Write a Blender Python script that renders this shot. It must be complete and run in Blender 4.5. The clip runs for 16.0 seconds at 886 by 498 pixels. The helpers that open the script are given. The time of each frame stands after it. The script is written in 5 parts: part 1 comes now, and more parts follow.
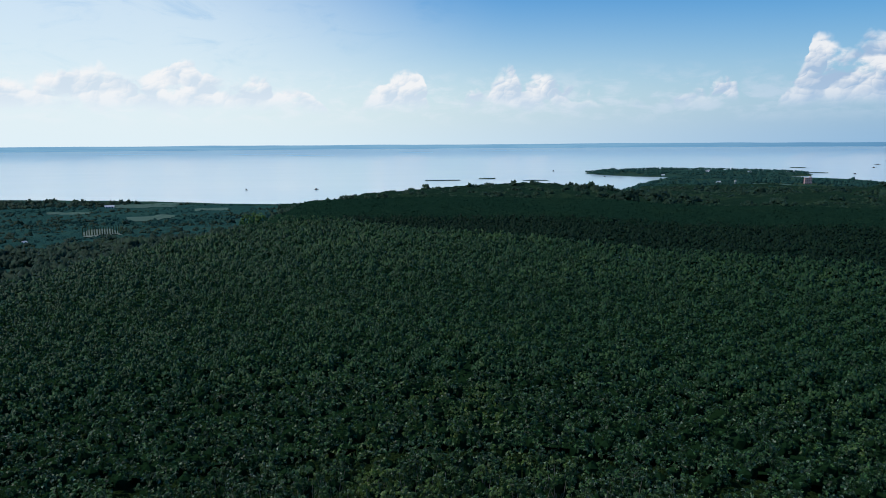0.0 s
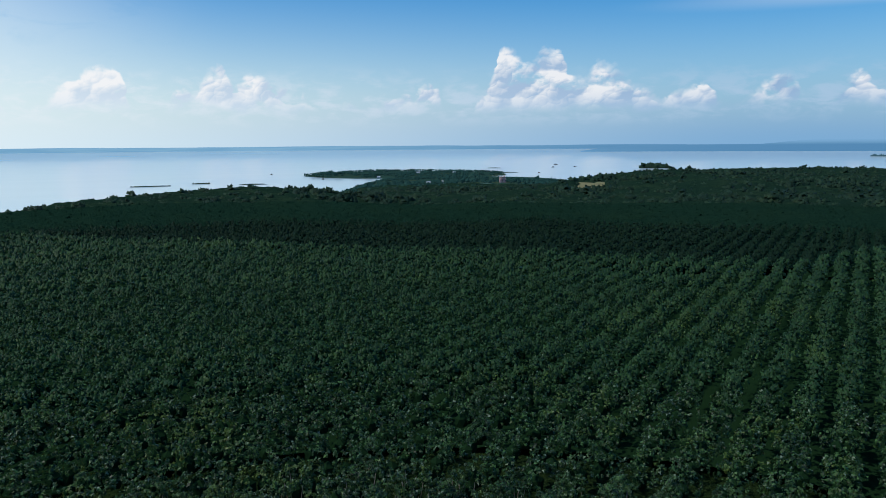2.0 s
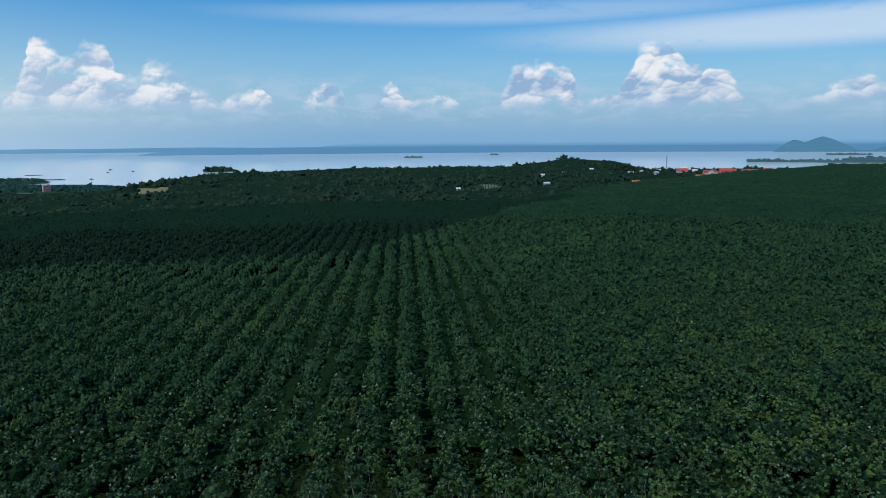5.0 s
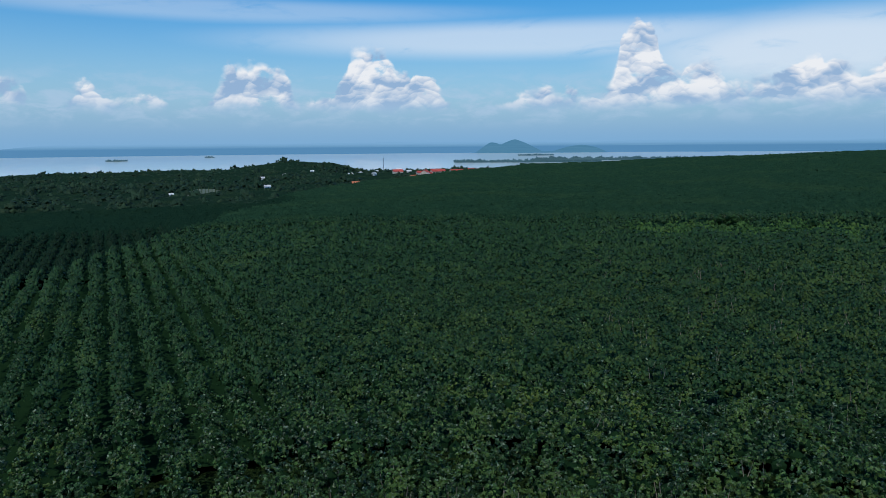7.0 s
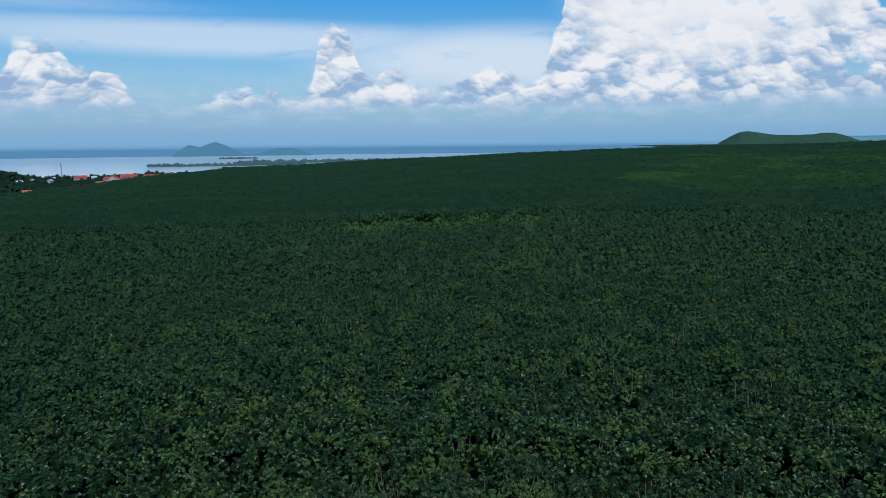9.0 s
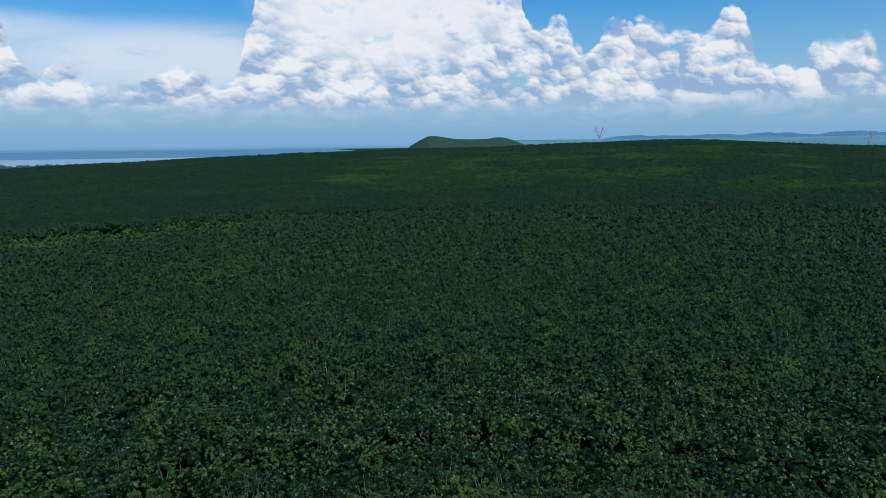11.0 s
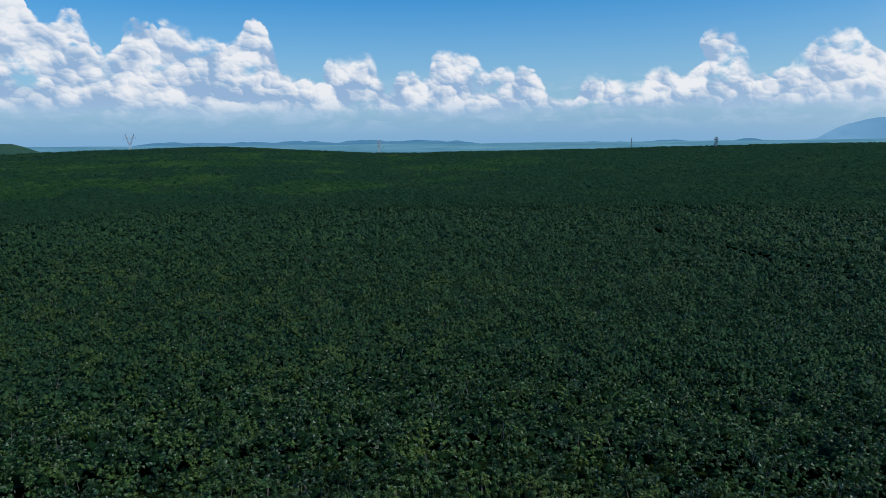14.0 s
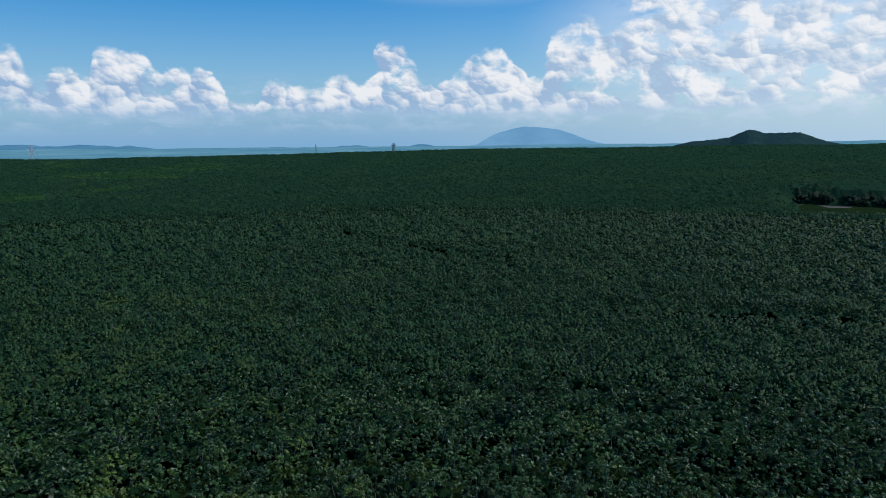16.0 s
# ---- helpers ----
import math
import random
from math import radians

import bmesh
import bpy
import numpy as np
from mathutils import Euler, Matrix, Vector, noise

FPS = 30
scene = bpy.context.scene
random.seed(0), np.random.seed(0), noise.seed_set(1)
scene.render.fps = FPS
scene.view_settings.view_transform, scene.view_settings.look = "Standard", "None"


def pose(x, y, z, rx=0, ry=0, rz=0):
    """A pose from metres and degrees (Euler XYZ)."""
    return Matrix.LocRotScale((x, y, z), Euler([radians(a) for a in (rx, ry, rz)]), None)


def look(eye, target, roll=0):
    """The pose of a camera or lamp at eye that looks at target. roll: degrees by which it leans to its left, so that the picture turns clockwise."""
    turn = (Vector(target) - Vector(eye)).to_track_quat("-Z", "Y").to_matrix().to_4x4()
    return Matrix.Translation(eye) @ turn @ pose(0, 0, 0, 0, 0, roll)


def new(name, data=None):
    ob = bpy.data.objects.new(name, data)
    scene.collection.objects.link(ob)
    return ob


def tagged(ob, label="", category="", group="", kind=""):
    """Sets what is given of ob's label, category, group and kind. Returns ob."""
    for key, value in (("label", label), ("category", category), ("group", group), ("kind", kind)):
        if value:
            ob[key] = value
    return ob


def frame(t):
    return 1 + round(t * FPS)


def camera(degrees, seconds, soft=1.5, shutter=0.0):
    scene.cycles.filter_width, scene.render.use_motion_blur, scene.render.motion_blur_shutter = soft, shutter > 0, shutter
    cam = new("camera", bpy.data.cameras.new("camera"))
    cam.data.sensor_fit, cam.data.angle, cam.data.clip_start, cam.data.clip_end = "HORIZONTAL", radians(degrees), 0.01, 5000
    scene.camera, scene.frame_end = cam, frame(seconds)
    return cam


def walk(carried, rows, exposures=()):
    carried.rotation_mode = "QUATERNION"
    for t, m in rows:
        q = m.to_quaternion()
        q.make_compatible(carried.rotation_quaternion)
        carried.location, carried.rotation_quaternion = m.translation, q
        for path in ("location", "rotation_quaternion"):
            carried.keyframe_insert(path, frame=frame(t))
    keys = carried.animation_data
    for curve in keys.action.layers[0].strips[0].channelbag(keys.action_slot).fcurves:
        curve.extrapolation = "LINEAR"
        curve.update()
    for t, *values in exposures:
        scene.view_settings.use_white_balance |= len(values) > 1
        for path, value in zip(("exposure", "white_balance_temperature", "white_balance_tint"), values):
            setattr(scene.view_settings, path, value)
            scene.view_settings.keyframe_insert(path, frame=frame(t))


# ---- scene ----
# ---- camera: a drone that hovers and turns on the spot ----
EYE_Z = 100.0
# seconds, tilt, lean, heading
ROWS = [
    (0.0, 81.45, 0.40, -0.06),
    (0.5, 81.48, 0.39, -5.33),
    (1.0, 81.50, 0.38, -11.04),
    (1.5, 81.51, 0.39, -16.79),
    (2.0, 81.53, 0.40, -22.50),
    (2.5, 81.53, 0.42, -28.20),
    (3.0, 81.54, 0.43, -33.90),
    (3.5, 81.55, 0.42, -39.63),
    (4.0, 81.55, 0.41, -45.37),
    (4.7, 81.55, 0.41, -53.25),
    (5.5, 81.57, 0.42, -62.16),
    (6.5, 81.56, 0.44, -73.29),
    (7.0, 81.57, 0.46, -78.86),
    (7.5, 81.56, 0.47, -84.66),
    (8.0, 81.56, 0.49, -90.53),
    (8.8, 81.58, 0.53, -99.96),
    (9.6, 81.61, 0.56, -109.40),
    (10.5, 81.64, 0.60, -120.07),
    (11.0, 81.65, 0.62, -126.11),
    (11.5, 81.65, 0.61, -132.07),
    (12.0, 81.70, 0.60, -137.99),
    (12.5, 81.75, 0.59, -144.03),
    (13.0, 81.77, 0.57, -150.06),
    (13.5, 81.82, 0.57, -156.07),
    (14.0, 81.87, 0.57, -162.12),
    (14.5, 81.91, 0.57, -168.22),
    (15.0, 81.97, 0.59, -174.47),
    (15.5, 82.01, 0.61, -180.74),
    (16.0, 82.05, 0.63, -187.00),
]
cam = camera(64.21, 16.0, soft=0.5)
walk(cam, [(t, pose(0, 0, EYE_Z, a, b, c)) for t, a, b, c in ROWS])


# ---- small tools ----
def mesh_from_tris(name, tris, smooth=False):
    """One mesh from an array of separate triangles, shape (n, 3, 3)."""
    tris = np.ascontiguousarray(tris, dtype=np.float32)
    n = len(tris)
    me = bpy.data.meshes.new(name)
    me.vertices.add(3 * n)
    me.vertices.foreach_set("co", tris.reshape(-1))
    me.loops.add(3 * n)
    me.loops.foreach_set("vertex_index", np.arange(3 * n, dtype=np.int32))
    me.polygons.add(n)
    me.polygons.foreach_set("loop_start", np.arange(0, 3 * n, 3, dtype=np.int32))
    me.update(calc_edges=True)
    return me


def mesh_from_fans(name, fans):
    """One smooth mesh of many small domes, shape (n, sides + 1, 3): the tip of each, then its rim."""
    fans = np.ascontiguousarray(fans, dtype=np.float32)
    n, m = fans.shape[:2]
    rim = np.arange(1, m)
    one = np.stack([np.zeros(m - 1, int), rim, np.roll(rim, -1)], -1)
    idx = (one[None] + (np.arange(n) * m)[:, None, None]).reshape(-1).astype(np.int32)
    me = bpy.data.meshes.new(name)
    me.vertices.add(n * m)
    me.vertices.foreach_set("co", fans.reshape(-1))
    me.loops.add(len(idx))
    me.loops.foreach_set("vertex_index", idx)
    me.polygons.add(len(idx) // 3)
    me.polygons.foreach_set("loop_start", np.arange(0, len(idx), 3, dtype=np.int32))
    me.polygons.foreach_set("use_smooth", np.ones(len(idx) // 3, dtype=bool))
    me.update(calc_edges=True)
    return me


def mesh_from_grid(name, pts, keep=None, closed=False, smooth=True):
    """One smooth mesh from a grid of points, shape (rows, columns, 3)."""
    nr, nc = pts.shape[:2]
    idx = np.arange(nr * nc).reshape(nr, nc)
    if closed:
        idx = np.concatenate([idx, idx[:, :1]], 1)
    quads = np.stack([idx[:-1, :-1], idx[:-1, 1:], idx[1:, 1:], idx[1:, :-1]], -1).reshape(-1, 4)
    if keep is not None:
        quads = quads[keep[quads[:, 0] // nc, quads[:, 0] % nc]]
    quads = np.ascontiguousarray(quads[:, ::-1], dtype=np.int32)
    me = bpy.data.meshes.new(name)
    me.vertices.add(nr * nc)
    me.vertices.foreach_set("co", np.ascontiguousarray(pts, dtype=np.float32).reshape(-1))
    me.loops.add(quads.size)
    me.loops.foreach_set("vertex_index", quads.reshape(-1))
    me.polygons.add(len(quads))
    me.polygons.foreach_set("loop_start", np.arange(0, quads.size, 4, dtype=np.int32))
    me.polygons.foreach_set("use_smooth", np.full(len(quads), smooth, dtype=bool))
    me.update(calc_edges=True)
    return me


def part(name, bm, material, parent=None, label=""):
    me = bpy.data.meshes.new(name)
    bm.to_mesh(me)
    bm.free()
    me.materials.append(material)
    ob = new(name, me)
    ob.parent = parent
    return tagged(ob, label)


def box(bm, x0, x1, y0, y1, z0, z1, bevel=0.0):
    made = bmesh.ops.create_cube(bm, size=1.0, matrix=Matrix.LocRotScale(
        ((x0 + x1) / 2, (y0 + y1) / 2, (z0 + z1) / 2), None, (x1 - x0, y1 - y0, z1 - z0)))
    if bevel:
        edges = list({e for v in made["verts"] for e in v.link_edges})
        bmesh.ops.bevel(bm, geom=edges, offset=bevel, segments=1, affect="EDGES")
    return bm


def tube(bm, p, q, r0, r1, sides=6):
    """A tapered round bar from p to q."""
    p, q = Vector(p), Vector(q)
    m = Matrix.Translation((p + q) / 2) @ (q - p).to_track_quat("Z", "Y").to_matrix().to_4x4()
    bmesh.ops.create_cone(bm, cap_ends=True, segments=sides, radius1=r0, radius2=r1, depth=(q - p).length, matrix=m)
    return bm


def heading(a, r, z=0.0):
    """The point at heading a (degrees clockwise from the first view) and r metres off."""
    return Vector((r * math.sin(radians(a)), r * math.cos(radians(a)), z))


def lattice_noise(x, y, seed):
    """Smooth value noise from 0 to 1 on arrays."""
    xi, yi = np.floor(x).astype(np.int64), np.floor(y).astype(np.int64)
    fx, fy = x - xi, y - yi
    fx, fy = fx * fx * (3 - 2 * fx), fy * fy * (3 - 2 * fy)

    def h(i, j):
        n = (i * 374761393 + j * 668265263 + seed * 974634777) & 0x7FFFFFFF
        n = ((n ^ (n >> 13)) * 1274126177) & 0x7FFFFFFF
        return ((n ^ (n >> 16)) & 0xFFFF) / 65535.0
    a = h(xi, yi) * (1 - fx) + h(xi + 1, yi) * fx
    b = h(xi, yi + 1) * (1 - fx) + h(xi + 1, yi + 1) * fx
    return a * (1 - fy) + b * fy


def fractal(x, y, seed, octaves=4):
    total, amp, norm = 0.0, 1.0, 0.0
    for k in range(octaves):
        total = total + amp * lattice_noise(x * 2 ** k, y * 2 ** k, seed + k)
        norm += amp
        amp *= 0.5
    return total / norm


# ---- light: a high sun behind thin haze, a sky with a belt of cumulus ----
SUN_A, SUN_EL = -86.0, 56.0
sun = new("sun", bpy.data.lights.new("sun", "SUN"))
sun.data.energy, sun.data.angle, sun.data.color = 2.25, radians(0.6), (1.0, 0.96, 0.88)
sun.matrix_world = look(heading(SUN_A, 100 * math.cos(radians(SUN_EL)), 100 * math.sin(radians(SUN_EL))), (0, 0, 0))


class Nodes:
    """A thin layer over a node tree: every call adds a node and gives its output."""

    def __init__(self, tree):
        self.tree = tree

    def add(self, kind, out=0, ins=None, **props):
        n = self.tree.nodes.new(kind)
        for k, v in props.items():
            if k == "operation":
                n.operation = v
            elif k == "use_clamp":
                n.use_clamp = v
            elif k == "data_type":
                n.data_type = v
            elif k == "interpolation_type":
                n.interpolation_type = v
            elif k == "rotation_type":
                n.rotation_type = v
            elif k == "feature":
                n.feature = v
            elif k == "voronoi_dimensions":
                n.voronoi_dimensions = v
        for k, v in (ins or {}).items():
            if isinstance(v, bpy.types.NodeSocket):
                self.tree.links.new(v, n.inputs[k])
            else:
                n.inputs[k].default_value = v
        return n.outputs[out]

    def m(self, op, a, b=0.0, c=0.0, clamp=False):
        return self.add("ShaderNodeMath", 0, {0: a, 1: b, 2: c}, operation=op, use_clamp=clamp)

    def smooth(self, v, lo, hi):
        return self.add("ShaderNodeMapRange", 0, {"Value": v, "From Min": lo, "From Max": hi}, interpolation_type="SMOOTHSTEP")

    def mix(self, f, a, b):
        return self.add("ShaderNodeMix", 2, {0: f, 6: a, 7: b}, data_type="RGBA")

    def noise(self, vec, scale, detail=4.0, rough=0.5, dist=0.0):
        return self.add("ShaderNodeTexNoise", 0, {"Vector": vec, "Scale": scale, "Detail": detail, "Roughness": rough, "Distortion": dist})

    def xyz(self, x, y, z=0.0):
        return self.add("ShaderNodeCombineXYZ", 0, {0: x, 1: y, 2: z})


SKY_STRENGTH = 0.10
# heights of the cloud tops in degrees, by heading in degrees
TOPS_LAKE = [(-40, 4.5), (-30, 4.6), (-25.8, 6.0), (-23.9, 4.9), (-19.6, 6.0), (-16.6, 5.0), (-13.7, 4.8), (-12.4, 4.1), (-10.7, 4.5),
             (-8.1, 2.0), (-6.4, 3.4), (-4.5, 5.0), (-1.9, 5.6), (-0.3, 2.0), (1.9, 3.9), (3.5, 4.5), (5.5, 5.8), (6.4, 4.5), (7.5, 5.4),
             (8.6, 5.0), (9.7, 4.1), (11.4, 4.0), (13.2, 2.4), (14.8, 3.2), (16.5, 2.6), (18.5, 3.7), (21.5, 4.5), (23.7, 2.0), (25.6, 3.8), (27, 7.3)]
TOPS_HILLS = [(27, 7.3), (27.9, 7.6), (29.2, 6.4), (30.7, 7.2), (32, 6.5), (33.6, 4.8), (34.6, 6.2), (36.8, 4.8), (38.6, 3.7), (42.6, 4.2),
              (44, 2.6), (47.9, 4.7), (50.2, 2.6), (52.5, 4.5), (54, 3.7), (56.1, 3.9), (59.8, 2.6), (62.3, 6.0), (64.3, 6.4), (66.6, 5.7),
              (69.0, 3.6), (71.2, 5.5), (72.1, 7.5), (74.3, 7.3), (75.6, 5.5), (77.8, 5.5), (80.3, 2.6), (84.1, 3.5), (87.2, 4.4),
              (90.7, 3.9), (92.7, 7.8), (94, 9.4)]
TOPS_RIDGE = [(94, 9.4), (95.2, 8.0), (96.2, 5.9), (99.2, 5.9), (101, 4.4), (103.9, 5.0), (106.1, 6.1), (109.3, 4.8), (110.9, 8.6), (111.8, 10.5),
              (113, 14.0), (119, 14.0), (124, 14.0), (131, 14.0), (132.4, 11.0), (133.8, 8.7), (135.2, 9.6), (137.2, 7.0), (138.6, 8.9), (140, 9.5),
              (143.9, 8.3), (146.2, 8.3), (147.5, 10.0), (149.4, 6.8), (151.9, 5.5), (153.2, 6.6), (156.2, 7.2), (157.9, 4.9), (159.2, 6.0), (161, 5.5)]
TOPS_PLAIN = [(161, 5.5), (162.6, 7.7), (163.6, 7.8), (166.4, 5.9), (167.8, 6.2), (170.4, 4.6), (172.2, 3.6), (173.4, 5.3), (174.8, 5.5), (177, 4.8),
              (178.7, 5.9), (180.4, 5.8), (182.5, 8.2), (184.8, 7.1), (186, 4.9), (188.2, 6.4), (190, 7.3), (191.8, 8.1), (194, 6.0),
              (195.6, 8.6), (198, 10.0), (200, 9.2), (202, 12.0), (206, 13.5), (210, 12.2), (214, 13.8), (219, 13), (228, 13)]


def sky():
    world = bpy.data.worlds.new("sky")
    scene.world = world
    world.use_nodes = True
    world.node_tree.nodes.clear()
    k = Nodes(world.node_tree)
    tex = k.tree.nodes.new("ShaderNodeTexSky")
    tex.sky_type, tex.sun_disc = "NISHITA", False
    tex.sun_elevation, tex.sun_rotation = radians(SUN_EL), radians(SUN_A)
    tex.altitude, tex.air_density, tex.dust_density, tex.ozone_density = 100.0, 1.0, 0.6, 2.2
    air = k.add("ShaderNodeHueSaturation", 0, {"Hue": 0.504, "Saturation": 1.66, "Value": 1.24, "Color": tex.outputs[0]})
    way = k.add("ShaderNodeTexCoord", 0)
    turned = k.add("ShaderNodeVectorRotate", 0, {"Vector": way, "Angle": radians(94)}, rotation_type="Z_AXIS")
    sep = k.tree.nodes.new("ShaderNodeSeparateXYZ")
    k.tree.links.new(turned, sep.inputs[0])
    az = k.m("MULTIPLY_ADD", k.m("ARCTAN2", sep.outputs[0], sep.outputs[1]), 57.29578, 94.0)
    el = k.m("MULTIPLY", k.m("ARCSINE", sep.outputs[2]), 57.29578)

    def tops(a):
        best = None
        for first, knots in ((-40, TOPS_LAKE), (27, TOPS_HILLS), (94, TOPS_RIDGE), (161, TOPS_PLAIN)):
            n = k.tree.nodes.new("ShaderNodeFloatCurve")
            c = n.mapping.curves[0]
            c.points[0].location = (0.0, knots[0][1] / 14)
            c.points[1].location = (1.0, knots[-1][1] / 14)
            for x, y in knots[1:-1]:
                c.points.new((x - first) / 67.0, y / 14)
            n.mapping.update()
            u = k.m("DIVIDE", k.m("SUBTRACT", a, float(first)), 67.0, clamp=True)
            k.tree.links.new(u, n.inputs["Value"])
            if best is None:
                best = n.outputs[0]
            else:
                best = k.add("ShaderNodeMix", 0, {0: k.m("GREATER_THAN", a, float(first)), 2: best, 3: n.outputs[0]}, data_type="FLOAT")
        return k.m("MULTIPLY", best, 14.0)

    # heaps of rounded puffs at four sizes, each lit from the sun's side
    p = k.xyz(az, k.m("MULTIPLY", el, 1.2))
    stir = k.add("ShaderNodeTexNoise", 1, {"Vector": p, "Scale": 0.55, "Detail": 2.5, "Roughness": 0.5})
    stir = k.add("ShaderNodeVectorMath", 0, {0: stir, 1: (0.5, 0.5, 0.5)}, operation="SUBTRACT")
    p = k.add("ShaderNodeVectorMath", 0, {0: p, 1: k.add("ShaderNodeVectorMath", 0, {0: stir, "Scale": 1.25}, operation="SCALE")}, operation="ADD")
    sun_x = k.m("MULTIPLY", k.m("SINE", k.m("MULTIPLY", k.m("SUBTRACT", SUN_A, az), radians(1))), math.cos(radians(SUN_EL)))
    sunward = k.xyz(sun_x, math.sin(radians(SUN_EL)))
    heap, bright = None, None
    for size, tall, shine in ((0.36, 1.0, 0.75), (0.85, 0.55, 0.60), (2.0, 0.27, 0.30), (4.6, 0.10, 0.07)):
        n = k.tree.nodes.new("ShaderNodeTexVoronoi")
        n.voronoi_dimensions, n.feature = "2D", "SMOOTH_F1"
        n.inputs["Scale"].default_value, n.inputs["Smoothness"].default_value = size, 0.45
        k.tree.links.new(k.add("ShaderNodeVectorMath", 0, {0: p, 1: (size * 7.3, size * 3.1, 0.0)}, operation="ADD"), n.inputs["Vector"])
        off = k.add("ShaderNodeVectorMath", 0, {0: n.inputs["Vector"].links[0].from_socket, 1: n.outputs["Position"]}, operation="SUBTRACT")
        off = k.add("ShaderNodeVectorMath", 0, {0: off, "Scale": size * shine}, operation="SCALE")
        dome = k.m("MULTIPLY", k.m("SQRT", k.m("SUBTRACT", 1.0, k.m("POWER", k.m("MINIMUM", k.m("DIVIDE", n.outputs["Distance"], 0.95), 1.0), 2.0))), tall)
        dot = k.add("ShaderNodeVectorMath", 1, {0: off, 1: sunward}, operation="DOT_PRODUCT")
        heap = dome if heap is None else k.m("ADD", heap, dome)
        bright = dot if bright is None else k.m("ADD", bright, dot)
    heap = k.m("ADD", heap, -1.66)
    height = k.m("SUBTRACT", tops(az), el)
    field = k.m("ADD", height, k.m("MULTIPLY", heap, 2.3))
    ragged = k.noise(k.xyz(az, k.m("MULTIPLY", el, 1.6)), 0.33, 5.0, 0.55)
    foot = k.m("ADD", el, k.m("MULTIPLY_ADD", ragged, 1.6, -0.8))
    soft = k.m("MAXIMUM", k.m("MULTIPLY_ADD", k.noise(k.xyz(az, el, 4.0), 0.45, 3.0, 0.5), 4.6, -1.55), 0.4)
    alpha = k.m("MULTIPLY", k.smooth(k.m("DIVIDE", field, soft), -0.05, 1.0), k.smooth(k.m("ADD", foot, k.m("MULTIPLY", heap, 0.5)), 2.2, 3.4))
    # gaps between the heaps
    alpha = k.m("MULTIPLY", alpha, k.add("ShaderNodeMix", 0, {0: k.smooth(az, 193.0, 200.0), 2: k.smooth(ragged, 0.30, 0.44), 3: k.smooth(ragged, 0.38, 0.52)}, data_type="FLOAT"))
    broad = k.m("MULTIPLY_ADD", k.noise(k.xyz(az, k.m("MULTIPLY", el, 1.3)), 0.42, 1.5, 0.5), 3.2, -1.62)
    tower = k.add("ShaderNodeVectorMath", 1, {0: k.xyz(k.m("DIVIDE", k.m("SUBTRACT", az, 122.0), 13.0), k.m("DIVIDE", k.m("SUBTRACT", el, 11.0), 6.0))}, operation="LENGTH")
    broad = k.m("MULTIPLY", broad, k.m("MULTIPLY_ADD", k.smooth(tower, 1.1, 0.3), -0.75, 1.0))
    lit = k.m("ADD", k.m("ADD", k.m("MULTIPLY", bright, k.m("MULTIPLY_ADD", k.smooth(tower, 1.1, 0.4), -0.75, 1.2)), k.m("MULTIPLY", heap, 0.32)), k.m("ADD", broad, k.m("MULTIPLY_ADD", k.smooth(tower, 1.1, 0.3), 0.45, 0.50)))
    lit = k.m("ADD", lit, k.m("ADD", k.m("MULTIPLY", k.smooth(height, 1.4, 0.0), 0.22), k.m("MULTIPLY", k.smooth(el, 4.6, 2.6), -0.20)), clamp=True)
    lit = k.add("ShaderNodeMix", 0, {0: k.m("MULTIPLY", k.smooth(tower, 1.05, 0.3), 0.65), 2: lit, 3: 0.97}, data_type="FLOAT")
    # veils: soft sheets of high cloud
    veil = None
    for a0, e0, w, h, amount in ((121, 13, 10, 8, 0.9), (86, 8.0, 26, 1.6, 0.6), (62, 10.0, 24, 1.0, 0.3), (106, 6.5, 15, 3.0, 0.8),
                                 (212, 9, 18, 6, 0.55), (-34, 7, 36, 13, 0.7), (190, 13.5, 13, 2.5, 0.35)):
        g = k.add("ShaderNodeVectorMath", 1, {0: k.xyz(k.m("DIVIDE", k.m("SUBTRACT", az, float(a0)), float(w)),
                                                       k.m("DIVIDE", k.m("SUBTRACT", el, float(e0)), float(h)))}, operation="LENGTH")
        g = k.m("MULTIPLY", k.smooth(g, 1.15, 0.35), amount)
        veil = g if veil is None else k.m("MAXIMUM", veil, g)
    wisps = k.noise(k.xyz(k.m("MULTIPLY", az, 0.35), el), 0.55, 6.0, 0.62, 0.6)
    veil = k.m("MULTIPLY", veil, k.smooth(wisps, 0.08, 0.5))
    # haze towards the horizon, whiter on the sun's side
    haze = k.m("MULTIPLY", k.m("POWER", 2.718, k.m("MULTIPLY", k.m("POWER", k.m("DIVIDE", k.m("MAXIMUM", el, 0.0), 7.0), 1.5), -1.0)), 0.99)
    side = k.m("MAXIMUM", k.smooth(az, 52.0, -22.0), k.m("MULTIPLY", k.smooth(az, 175.0, 225.0), 0.42))
    G = 1.0 / SKY_STRENGTH

    def c(r, g, b):
        return (r * G, g * G, b * G, 1.0)
    col = k.mix(haze, air, k.mix(side, c(0.20, 0.405, 0.655), c(0.72, 0.86, 0.93)))
    col = k.mix(veil, col, k.mix(side, c(0.70, 0.79, 0.90), c(0.77, 0.88, 0.94)))
    low = k.noise(k.xyz(k.m("MULTIPLY", az, 0.5), k.m("MULTIPLY", el, 1.3)), 0.7, 6.0, 0.6, 0.3)
    belt = k.m("MULTIPLY", k.smooth(low, 0.44, 0.66), k.m("MULTIPLY", k.smooth(el, 1.0, 2.8), k.smooth(el, 6.5, 3.2)))
